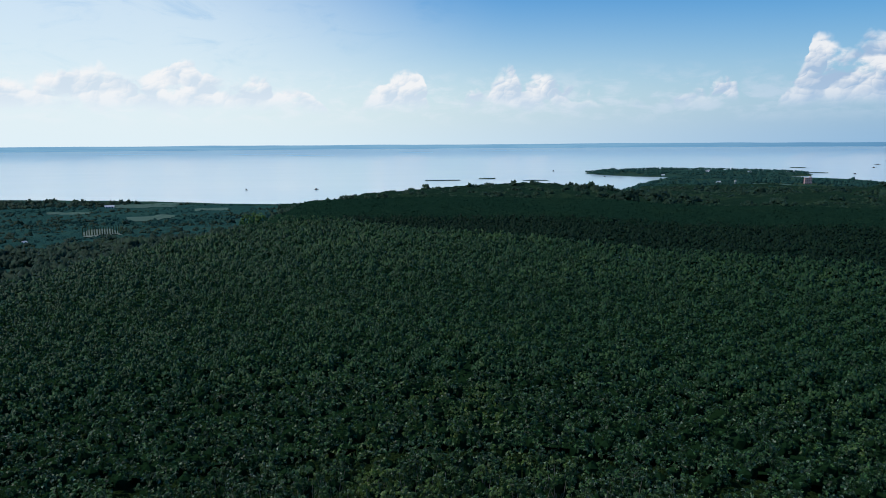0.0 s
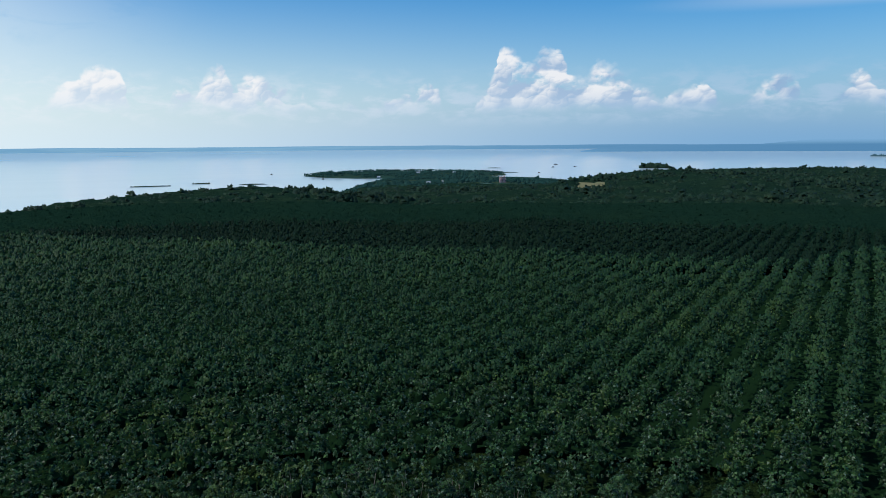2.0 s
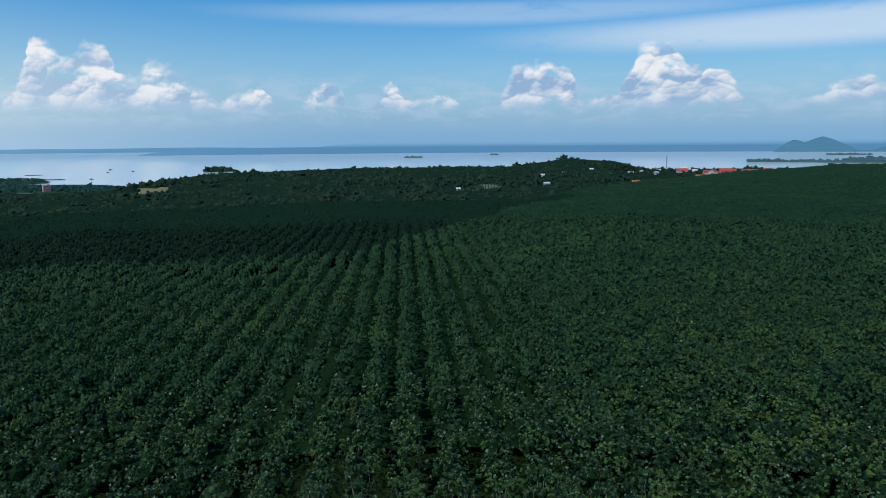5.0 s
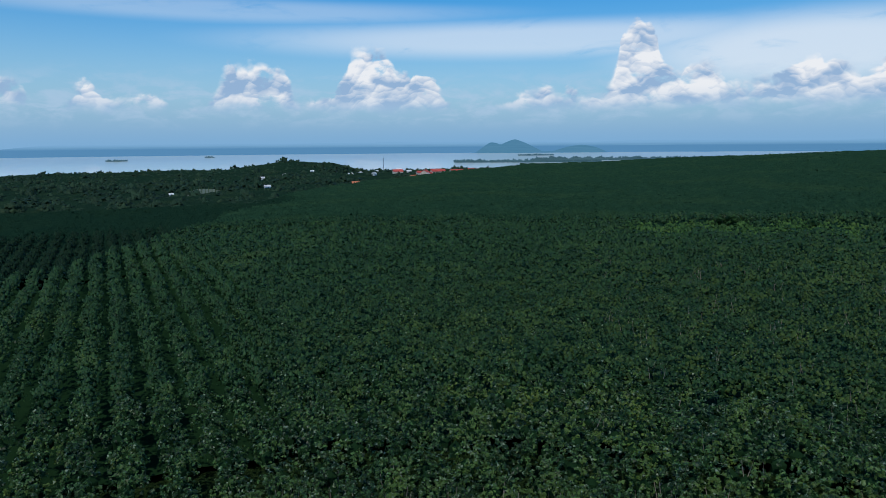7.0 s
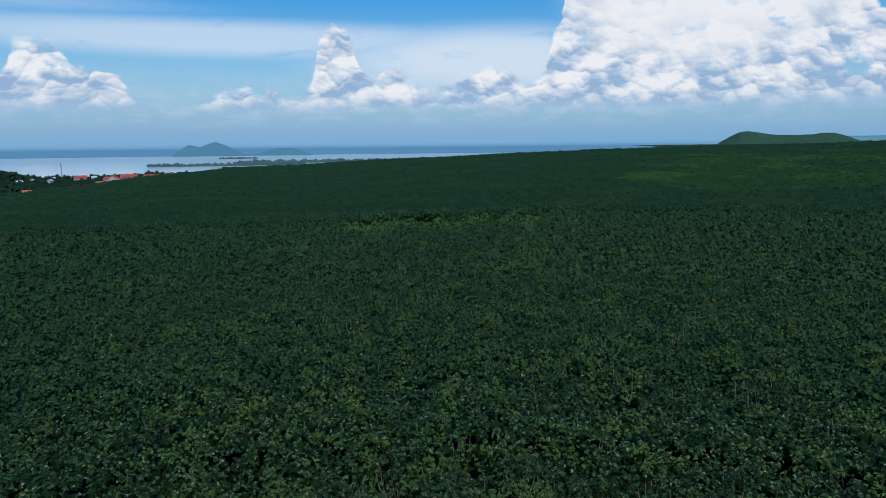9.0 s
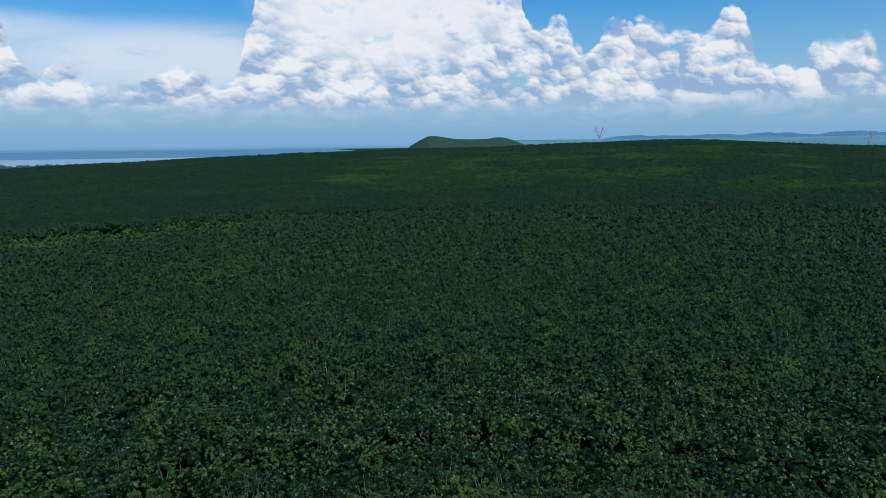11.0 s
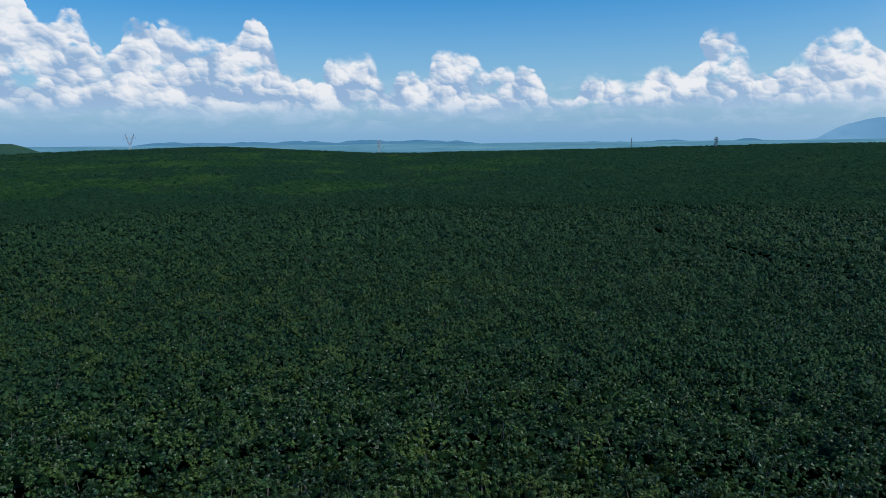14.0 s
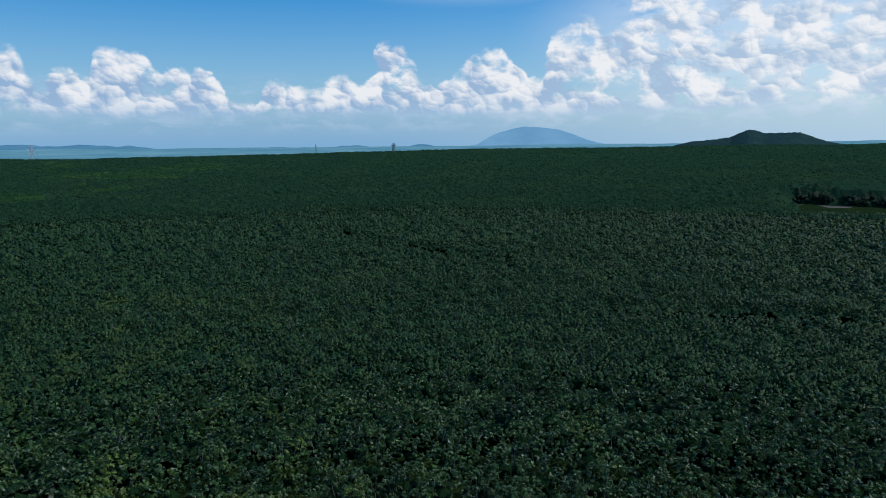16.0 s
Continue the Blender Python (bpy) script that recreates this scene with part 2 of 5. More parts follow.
    col = k.mix(k.m("MULTIPLY", belt, 0.6), col, k.mix(side, c(0.43, 0.58, 0.77), c(0.84, 0.89, 0.94)))
    cloud = k.mix(lit, k.mix(side, c(0.29, 0.44, 0.66), c(0.64, 0.75, 0.86)), k.mix(side, c(0.84, 0.86, 0.90), c(0.90, 0.91, 0.93)))
    cloud = k.mix(k.m("MULTIPLY", k.smooth(el, 4.4, 2.2), 0.8), cloud, k.mix(side, c(0.34, 0.51, 0.72), c(0.76, 0.85, 0.93)))
    col = k.mix(k.m("MULTIPLY", alpha, 0.96), col, cloud)
    bg = k.add("ShaderNodeBackground", 0, {"Color": col, "Strength": SKY_STRENGTH})
    k.tree.links.new(bg, k.tree.nodes.new("ShaderNodeOutputWorld").inputs[0])


sky()


# ---- materials ----
def material(name):
    mat = bpy.data.materials.new(name)
    mat.use_nodes = True
    mat.node_tree.nodes.clear()
    return mat, Nodes(mat.node_tree)


def finish(k, shader):
    k.tree.links.new(shader, k.tree.nodes.new("ShaderNodeOutputMaterial").inputs[0])


def leaf_material(name, dark, light, young, patch=0.35, gloss=0.5, sheen=0.32, pale=0.0):
    """Foliage: every leaf has its own tone, whole crowns lean to yellow or blue-green."""
    mat, k = material(name)
    geo = k.tree.nodes.new("ShaderNodeNewGeometry")
    place = geo.outputs["Position"]
    island = geo.outputs["Random Per Island"]
    crowns = k.noise(place, 0.16, 2.0, 0.5)
    stands = k.noise(place, 0.028, 3.0, 0.5)
    tone = k.m("ADD", k.m("MULTIPLY", k.m("POWER", island, 2.4), 1.08), k.m("MULTIPLY_ADD", k.smooth(crowns, 0.3, 0.7), 0.4, -0.12), clamp=True)
    col = k.mix(tone, (*dark, 1), (*light, 1))
    fresh = k.m("MULTIPLY", k.smooth(k.m("ADD", k.m("MULTIPLY", crowns, 0.7), k.m("MULTIPLY", stands, 0.8)), 0.80, 1.0), patch)
    # one stand on the slope has fresher, yellower leaves than the rest
    away = k.add("ShaderNodeVectorMath", 1, {0: place, 1: (150.0, -85.0, 55.0)}, operation="DISTANCE")
    near_it = k.smooth(k.m("MULTIPLY_ADD", stands, 90.0, away), 250.0, 110.0)
    col = k.mix(k.m("MULTIPLY", near_it, k.m("MULTIPLY", k.smooth(crowns, 0.45, 0.65), 0.5)), col, (1.5 * light[0] + 0.02, 1.2 * light[1], 0.6 * light[2], 1))
    col = k.mix(fresh, col, (*young, 1))
    # a few leaves are painted pale, as glints and as upturned undersides
    turned = k.smooth(k.m("FRACT", k.m("MULTIPLY", island, 17.3)), 0.92, 0.97)
    col = k.mix(k.m("MULTIPLY", turned, pale), col, (0.22, 0.29, 0.20, 1))
    bsdf = k.add("ShaderNodeBsdfPrincipled", 0, {"Base Color": col, "Roughness": gloss, "Specular IOR Level": sheen})
    glow = k.add("ShaderNodeBsdfTranslucent", 0, {"Color": k.mix(0.5, col, (*young, 1))})
    finish(k, k.add("ShaderNodeMixShader", 0, {0: 0.18, 1: bsdf, 2: glow}))
    return mat


LEAF = leaf_material("rubber_leaf", (0.008, 0.025, 0.010), (0.066, 0.158, 0.044), (0.16, 0.22, 0.03), 0.55, 0.46, 0.25, 0.8)
DULL_LEAF = leaf_material("dull_rubber_leaf", (0.015, 0.044, 0.016), (0.031, 0.084, 0.027), (0.07, 0.125, 0.03), 0.4, 0.48, 0.14)
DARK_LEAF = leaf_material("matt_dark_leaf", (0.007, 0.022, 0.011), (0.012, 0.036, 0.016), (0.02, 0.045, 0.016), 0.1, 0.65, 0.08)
YOUNG_LEAF = leaf_material("young_leaf", (0.020, 0.058, 0.018), (0.048, 0.115, 0.031), (0.08, 0.14, 0.035), 0.4, 0.6, 0.12)
BUSH_LEAF = leaf_material("bush_leaf", (0.028, 0.074, 0.019), (0.068, 0.148, 0.034), (0.12, 0.19, 0.04), 0.45, 0.6, 0.12)
# near-black green: the shade inside the crowns is put into this colour
INNER, k = material("painted_inner_shade")
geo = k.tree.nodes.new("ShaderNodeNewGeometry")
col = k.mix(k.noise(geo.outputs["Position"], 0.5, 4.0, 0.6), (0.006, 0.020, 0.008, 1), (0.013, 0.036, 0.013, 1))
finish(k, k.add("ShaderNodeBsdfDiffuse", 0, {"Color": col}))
# floor plants whose green also carries the shade between the rows
COVER, k = material("cover_plants")
geo = k.tree.nodes.new("ShaderNodeNewGeometry")
grain = k.noise(geo.outputs["Position"], 1.6, 5.0, 0.7)
col = k.mix(k.smooth(grain, 0.35, 0.7), (0.008, 0.020, 0.007, 1), (0.032, 0.058, 0.018, 1))
bump = k.add("ShaderNodeBump", 0, {"Strength": 1.0, "Distance": 0.8, "Height": grain})
finish(k, k.add("ShaderNodeBsdfDiffuse", 0, {"Color": col, "Normal": bump}))


def canopy_material(name, dark, light, young, patch):
    """Crowns seen from afar: mottled by crown and by leaf, with a soft relief."""
    mat, k = material(name)
    geo = k.tree.nodes.new("ShaderNodeNewGeometry")
    p = geo.outputs["Position"]
    crowns, leaves, wide = k.noise(p, 0.16, 2.0, 0.5), k.noise(p, 1.1, 4.0, 0.65), k.noise(p, 0.02, 3.0, 0.5)
    tone = k.m("ADD", k.m("MULTIPLY", k.smooth(leaves, 0.36, 0.68), 0.65), k.m("MULTIPLY_ADD", crowns, 0.9, -0.3), clamp=True)
    col = k.mix(tone, (*dark, 1), (*light, 1))
    col = k.mix(k.m("MULTIPLY", k.smooth(k.m("ADD", wide, k.m("MULTIPLY", crowns, 0.5)), 0.72, 0.95), patch), col, (*young, 1))
    bump = k.add("ShaderNodeBump", 0, {"Strength": 1.0, "Distance": 1.2, "Height": leaves})
    finish(k, k.add("ShaderNodeBsdfDiffuse", 0, {"Color": col, "Normal": bump}))
    return mat


# the far stands' haze is painted in as a bluer green
FAR_MAIN = canopy_material("far_rubber_canopy", (0.010, 0.036, 0.020), (0.030, 0.078, 0.039), (0.05, 0.09, 0.03), 0.2)
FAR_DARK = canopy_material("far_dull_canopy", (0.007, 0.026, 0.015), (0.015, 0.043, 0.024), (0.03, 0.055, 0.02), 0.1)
FAR_YOUNG = canopy_material("far_young_canopy", (0.013, 0.046, 0.019), (0.037, 0.094, 0.031), (0.055, 0.115, 0.031), 0.6)
WOODS = leaf_material("mixed_leaf", (0.010, 0.031, 0.017), (0.025, 0.060, 0.030), (0.08, 0.11, 0.03), 0.2, 0.7, 0.15)
WOOD_CROWN = canopy_material("wood_crowns", (0.008, 0.025, 0.015), (0.020, 0.050, 0.028), (0.045, 0.075, 0.03), 0.3)
# bluish greens: haze over the valley and hill is put into these colours
SCRUB = canopy_material("hazed_scrub", (0.018, 0.062, 0.052), (0.036, 0.096, 0.078), (0.05, 0.11, 0.075), 0.4)
GRASS = canopy_material("hazed_grass", (0.034, 0.090, 0.062), (0.054, 0.122, 0.080), (0.06, 0.125, 0.06), 0.6)


def bark_material():
    mat, k = material("pale_bark")
    geo = k.tree.nodes.new("ShaderNodeNewGeometry")
    n = k.noise(geo.outputs["Position"], 6.0, 5.0, 0.6)
    col = k.mix(n, (0.12, 0.10, 0.08, 1), (0.36, 0.33, 0.28, 1))
    finish(k, k.add("ShaderNodeBsdfPrincipled", 0, {"Base Color": col, "Roughness": 0.85}))
    return mat


BARK = bark_material()


def ground_material():
    mat, k = material("earth_and_grass")
    geo = k.tree.nodes.new("ShaderNodeNewGeometry")
    p = geo.outputs["Position"]
    big = k.noise(p, 0.006, 4.0, 0.55)
    mid = k.noise(p, 0.05, 5.0, 0.6)
    fine = k.noise(p, 0.8, 3.0, 0.6)
    plots = k.add("ShaderNodeTexVoronoi", 1, {"Vector": p, "Scale": 0.0075, "Randomness": 0.9})
    sep = k.tree.nodes.new("ShaderNodeSeparateColor")
    k.tree.links.new(plots, sep.inputs[0])
    scrub = k.mix(mid, (0.020, 0.058, 0.044, 1), (0.038, 0.090, 0.064, 1))
    field = k.mix(mid, (0.035, 0.068, 0.034, 1), (0.060, 0.090, 0.045, 1))
    col = k.mix(k.m("MULTIPLY", k.smooth(sep.outputs[0], 0.80, 0.82), k.smooth(mid, 0.3, 0.6)), scrub, field)
    col = k.mix(k.smooth(k.m("ADD", big, k.m("MULTIPLY", mid, 0.4)), 0.78, 0.95), col, (0.035, 0.060, 0.030, 1))
    col = k.mix(k.m("MULTIPLY", fine, 0.4), col, (0.02, 0.035, 0.018, 1))
    bump = k.add("ShaderNodeBump", 0, {"Strength": 0.6, "Distance": 2.0, "Height": mid})
    finish(k, k.add("ShaderNodeBsdfDiffuse", 0, {"Color": col, "Normal": bump}))
    return mat


GROUND = ground_material()


def water_material():
    mat, k = material("lake_water")
    geo = k.tree.nodes.new("ShaderNodeNewGeometry")
    p = geo.outputs["Position"]
    streaks = k.noise(k.add("ShaderNodeMapping", 0, {"Vector": p, "Rotation": (0, 0, radians(20)), "Scale": (0.0012, 0.006, 1.0)}), 1.0, 4.0, 0.55)
    ripple = k.noise(p, 0.25, 3.0, 0.6)
    bump = k.add("ShaderNodeBump", 0, {"Strength": 0.015, "Distance": 0.3, "Height": ripple})
    rough = k.m("MULTIPLY_ADD", k.smooth(streaks, 0.35, 0.65), 0.06, 0.07)
    mirror = k.add("ShaderNodeBsdfGlossy", 0, {"Color": (0.89, 0.93, 0.93, 1), "Roughness": rough, "Normal": bump})
    # a pale diffuse share paints in the glitter that the mirror lacks
    glare = k.add("ShaderNodeBsdfDiffuse", 0, {"Color": k.mix(streaks, (0.60, 0.76, 0.78, 1), (0.68, 0.82, 0.83, 1))})
    finish(k, k.add("ShaderNodeMixShader", 0, {0: 0.40, 1: mirror, 2: glare}))
    return mat


WATER = water_material()


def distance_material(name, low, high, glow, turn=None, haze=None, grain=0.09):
    """Land so far off that only the air's blue shows: a plain backdrop glowing in painted haze."""
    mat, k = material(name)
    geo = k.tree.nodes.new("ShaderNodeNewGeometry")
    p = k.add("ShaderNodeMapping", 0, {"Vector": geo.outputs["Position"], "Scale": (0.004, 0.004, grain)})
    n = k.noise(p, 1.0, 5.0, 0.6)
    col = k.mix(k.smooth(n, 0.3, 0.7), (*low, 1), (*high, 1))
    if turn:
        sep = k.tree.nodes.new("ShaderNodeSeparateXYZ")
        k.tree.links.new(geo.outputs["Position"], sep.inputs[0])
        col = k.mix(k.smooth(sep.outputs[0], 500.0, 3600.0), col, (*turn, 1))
    # blends one end of the height range into a painted haze blue
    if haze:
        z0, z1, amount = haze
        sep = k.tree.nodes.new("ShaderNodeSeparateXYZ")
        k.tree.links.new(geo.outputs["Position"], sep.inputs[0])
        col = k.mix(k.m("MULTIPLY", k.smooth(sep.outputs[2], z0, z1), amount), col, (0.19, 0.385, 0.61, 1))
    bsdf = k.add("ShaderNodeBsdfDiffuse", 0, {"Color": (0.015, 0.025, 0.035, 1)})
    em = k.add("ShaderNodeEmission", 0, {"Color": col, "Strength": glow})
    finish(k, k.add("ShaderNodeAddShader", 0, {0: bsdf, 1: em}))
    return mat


# ---- the lie of the land ----
TREE_H = 13.0
# heading, distance of the crest, height of the tree tops there, distance of the shore
LAND = np.array([
    (-60, 250, 59, 1600), (-40, 258, 59, 1560), (-32, 270, 57, 1540), (-23, 345, 57, 1380), (-14, 410, 57, 1290), (-9, 620, 61, 1240),
    (-3, 680, 63, 1160), (6, 790, 64, 1180), (13, 800, 62, 1300), (18, 640, 56, 2150), (25, 690, 58, 2300), (31, 800, 60, 2050),
    (36, 1300, 55, 1800), (44, 1400, 61, 1900), (58, 1500, 62, 2000), (75, 1300, 63, 2000), (88, 1250, 68, 2500), (98, 1150, 79, 3000),
    (110, 1100, 89, 5000), (122, 1050, 95, 9000), (134, 1000, 100, 9000), (145, 1000, 106, 9000), (156, 900, 94, 9000), (172, 950, 98, 9000)])
LAND_BACK = np.array([(188, 1000, 101, 9000), (205, 1100, 104, 9000), (220, 1200, 104, 9000), (245, 900, 90, 9000), (275, 500, 65, 4000), (300, 250, 59, 1600)])
LAND = np.concatenate([LAND, LAND_BACK])
# single hills: heading, distance, height, half width across, half width along
HILLS = ((68.9, 1500, 27, 85, 150), (65.0, 1450, 10, 60, 130), (40.0, 1350, 4, 60, 150))
# crests of two far hills: distance, half length along the view, (heading, height) along the crest
CRESTS = ((1900, 190, ((122.6, 60), (123.5, 98), (124.3, 113), (124.9, 123), (125.4, 124.5), (126.3, 120), (127.3, 115.5), (128.4, 113),
                       (129.6, 115), (130.3, 118.5), (131.0, 118), (131.9, 109), (133.0, 94), (134.0, 60))),
          (2000, 230, ((203.4, 60), (205.0, 104), (206.2, 113), (207.6, 117), (208.9, 123), (209.6, 135), (210.1, 142), (210.6, 140), (211.2, 131),
                       (212.4, 132.5), (213.6, 131), (214.5, 119), (215.3, 108), (216.6, 100), (218.0, 60))))


def ease(a, rows, col):
    """A value of the table at headings a, eased from row to row."""
    a = (np.asarray(a) + 60) % 360 - 60
    i = np.clip(np.searchsorted(rows[:, 0], a, side="right") - 1, 0, len(rows) - 2)
    u = np.clip((a - rows[i, 0]) / (rows[i + 1, 0] - rows[i, 0]), 0, 1)
    return rows[i, col] * (1 - u) + rows[i + 1, col] * u


def bare(a, r):
    """Height of the ground at headings a and true distances r."""
    a, r = np.broadcast_arrays(np.asarray(a, float), np.asarray(r, float))
    crest = sum(ease(a + d, LAND, 1) * w for d, w in ((-2.5, 0.25), (0, 0.5), (2.5, 0.25)))
    top = sum(ease(a + d, LAND, 2) * w for d, w in ((-2.5, 0.25), (0, 0.5), (2.5, 0.25))) - TREE_H
    shore = ease(a, LAND, 3)
    x, y = r * np.sin(np.radians(a)), r * np.cos(np.radians(a))
    shore = shore + 160 * (fractal(x / 300, y / 300, 5) - 0.5)
    z0 = 45.0
    u = np.clip(r / crest, 0, 1)
    near = z0 + (top - z0) * u ** 1.6
    v = np.clip((r - crest) / np.maximum(shore - crest, 50), 0, 3)
    plain = shore > 6000
    wet = top * np.clip(1 - v, 0, 1) ** 1.7 - 5.0 * np.clip(v - 1, 0, 1) * 2
    w2 = np.clip((r - crest) / 2600, 0, 1)
    dry = top + (28.0 - top) * (w2 * w2 * (3 - 2 * w2))
    z = np.where(r < crest, near, np.where(plain, dry, wet))
    bumps = (fractal(x / 140, y / 140, 21) - 0.5) * 5.0 * np.clip(r / 400, 0, 1) * np.clip((z - 1) / 12, 0, 1)
    z = z + bumps
    for ha, hr, hh, hw, hl in HILLS:
        c, s = math.cos(radians(ha)), math.sin(radians(ha))
        across, along = x * c - y * s, x * s + y * c - hr
        lump = 0.92 + 0.16 * fractal(x / 70, y / 70, 33)
        z = z + hh * lump * np.exp(-(across / hw) ** 4 * 0.6 - (across / hw) ** 2 * 0.4 - (along / hl) ** 2)
    for hr, hl, knots in CRESTS:
        ka, kz = zip(*knots)
        ridge_z = np.interp((a + 60) % 360 - 60, ka, kz)
        rugged = 5.0 * (fractal(x / 45, y / 45, 34) - 0.5)
        z = np.where(ridge_z > 61, np.maximum(z, (ridge_z + rugged) * np.exp(-((r - hr) / (2.4 * hl)) ** 2)), z)
    # the peninsula
    ca, cr = 20.0, 2380.0
    c, s = math.cos(radians(ca)), math.sin(radians(ca))
    across, along = x * c - y * s, x * s + y * c - cr
    pen = 1.2 - (np.abs(across + 20) / 300) ** 2.5 - (np.abs(along) / 260) ** 2 + 0.9 * (fractal(x / 120, y / 120, 12) - 0.5)
    z = np.maximum(z, np.clip(pen * 9, -6, 5))
    return z


def squeeze(pts):
    """Draw what lies beyond two kilometres nearer along its line of sight, so that all distance fits the lens's range."""
    d = pts - np.array([0, 0, EYE_Z])
    r = np.linalg.norm(d, axis=-1)
    far = np.where(r > 2000, 2000 + 2800 * (1 - np.exp(-(r - 2000) / 2800)), r)
    return d * (far / np.maximum(r, 1e-6))[..., None] + np.array([0, 0, EYE_Z])


def land_point(a, r, lift=0.0):
    p = np.array([[r * math.sin(radians(a)), r * math.cos(radians(a)), float(bare(a, r)) + lift]])
    return Vector(squeeze(p)[0])


heads = np.concatenate([np.arange(0, 122, 0.9), np.arange(122, 135, 0.25), np.arange(135, 204, 0.9), np.arange(204, 217, 0.25), np.arange(217, 360, 0.9)])
radii = np.concatenate([[0.01], np.geomspace(15, 1700, 110), np.arange(1714, 2300, 15), np.geomspace(2310, 2520, 5), np.geomspace(2560, 24000, 40)])
AA, RR = np.meshgrid(heads, radii)
land_pts = np.stack([RR * np.sin(np.radians(AA)), RR * np.cos(np.radians(AA)), bare(AA, RR)], -1)
ground = new("ground", mesh_from_grid("ground", squeeze(land_pts), closed=True))
ground.data.materials.append(GROUND)
tagged(ground, "rolling dark green land with scrub, fields and bare earth", "ground", kind="structure")

wr = np.geomspace(700, 17000, 44)
AA, RR = np.meshgrid(np.arange(0, 360, 2.0), wr)
water = new("water", mesh_from_grid("water", squeeze(np.stack([RR * np.sin(np.radians(AA)), RR * np.cos(np.radians(AA)), 0 * RR], -1)), closed=True))
water.data.materials.append(WATER)
tagged(water, "wide pale lake, calm, mirroring the bright hazy sky", "lake", kind="structure")


# ---- the plantation ----
ROW_A = 53.5
ROW_GAP, TREE_GAP = 6.2, 3.1


def unit(v):
    return v / np.maximum(np.linalg.norm(v, axis=-1, keepdims=True), 1e-9)


def ball(level):
    bm = bmesh.new()
    bmesh.ops.create_icosphere(bm, subdivisions=level, radius=1.0)
    tris = np.array([[v.co[:] for v in f.verts] for f in bm.faces])
    bm.free()
    return tris


def crown(rng, tufts, per, size, wide=2.75, deep=3.3, loose=0.45):
    """Triangles of one crown: tufts of leaves on a rounded dome. Its top is at TREE_H."""
    mid = np.array([0, 0, TREE_H - deep])
    d = unit(rng.normal(size=(tufts * 6, 3)))
    d = d[d[:, 2] > -0.2][:tufts]
    tuft = mid + d * np.array([wide, wide, deep]) * rng.uniform(0.68, 1.0, (len(d), 1))
    o = unit(rng.normal(size=(len(d), per, 3)) + d[:, None] * 0.9 + np.array([0, 0, 0.5]))
    spread = size * math.sqrt(per) * 0.5
    p = tuft[:, None] + o * spread * rng.uniform(0.5, 1.0, (len(d), per, 1))
    n = unit(o + rng.normal(size=o.shape) * loose + np.array([0, 0, 0.5 - loose / 3]))
    t = unit(np.cross(n, rng.normal(size=n.shape)))
    b = np.cross(n, t)
    s = size * rng.uniform(0.7, 1.3, p.shape[:2] + (1,))
    tri = np.stack([p + t * s, p - t * s * 0.55 + b * s * 0.62, p - t * s * 0.55 - b * s * 0.62], 2).reshape(-1, 3, 3)
    return tri


def tuft_crown(rng, tufts, size, sides=4, wide=2.75, deep=3.3):
    """A crown seen from farther off: rounded tufts of leaves on a dome."""
    mid = np.array([0, 0, TREE_H - deep])
    d = unit(rng.normal(size=(tufts * 6, 3)))
    d = d[d[:, 2] > -0.1][:tufts]
    return domes(rng, mid + d * np.array([wide, wide, deep]) * rng.uniform(0.70, 0.98, (len(d), 1)), d, size, sides)


def domes(rng, place, way, size, sides):
    """Small domes at places, turned outwards and up, with uneven rims."""
    n = unit(way + np.array([0, 0, 0.55]) + rng.normal(size=way.shape) * 0.28)
    t = unit(np.cross(n, rng.normal(size=n.shape)))
    b = np.cross(n, t)
    s = np.asarray(size) * rng.uniform(0.65, 1.3, (len(n), 1))
    ring = [place + n * s * 0.8]
    for i in range(sides):
        turn = 6.2832 * i / sides
        ring.append(place + (t * math.cos(turn) + b * math.sin(turn)) * s * rng.uniform(0.75, 1.2, (len(n), 1)) - n * s * rng.uniform(0.4, 0.9, (len(n), 1)))
    return np.stack(ring, 1)


def inner(wide=2.75, deep=3.3):
    """A dark core that stands in for the shaded inside of a crown."""
    c = ball(1)
    c = c[c.mean(axis=1)[:, 2] > -0.3]
    return c * np.array([wide, wide, deep]) * 0.46 + np.array([0, 0, TREE_H - deep - 0.5])


def stamp(kinds, places, rng, tilt=0.05):
    """Copies of crowns (same count of triangles) at places (n, 5): x, y, z, scale, choice."""
    kinds = np.stack(kinds)
    n = len(places)
    turn = rng.uniform(0, 2 * np.pi, n)
    c, s = np.cos(turn), np.sin(turn)
    rot = np.zeros((n, 3, 3))
    rot[:, 0, 0], rot[:, 0, 1], rot[:, 1, 0], rot[:, 1, 1], rot[:, 2, 2] = c, -s, s, c, 1
    rot[:, 0, 2], rot[:, 1, 2] = rng.normal(size=n) * tilt, rng.normal(size=n) * tilt
    pick = rng.integers(0, len(kinds), n)
    src = kinds[pick].astype(np.float32)
    out = np.einsum("nij,nktj->nkti", rot.astype(np.float32), src)
    out *= np.stack([places[:, 3], places[:, 3], places[:, 4]], -1)[:, None, None].astype(np.float32)
    out += places[:, None, None, :3].astype(np.float32)
    return out.reshape(-1, src.shape[2], 3)


def in_plot(a, r):
    """Where rubber trees stand."""
    crest = ease(a, LAND, 1)
    edge = np.where(a < 36, np.minimum(crest, 545), np.where(a < 64, 550, np.where(a < 85, 550 + (a - 64) * 30, 1e9)))
    return (r < edge) & ~track(a, r) & ~glade(a, r) & ~lane(a, r)


def beyond_track(a, r):
    """How far a place lies past the track between the two stands."""
    return r * np.cos(np.radians(a - 36)) - 285


def track(a, r):
    return (np.abs(beyond_track(a, r)) < 2.5) & (a < 58)


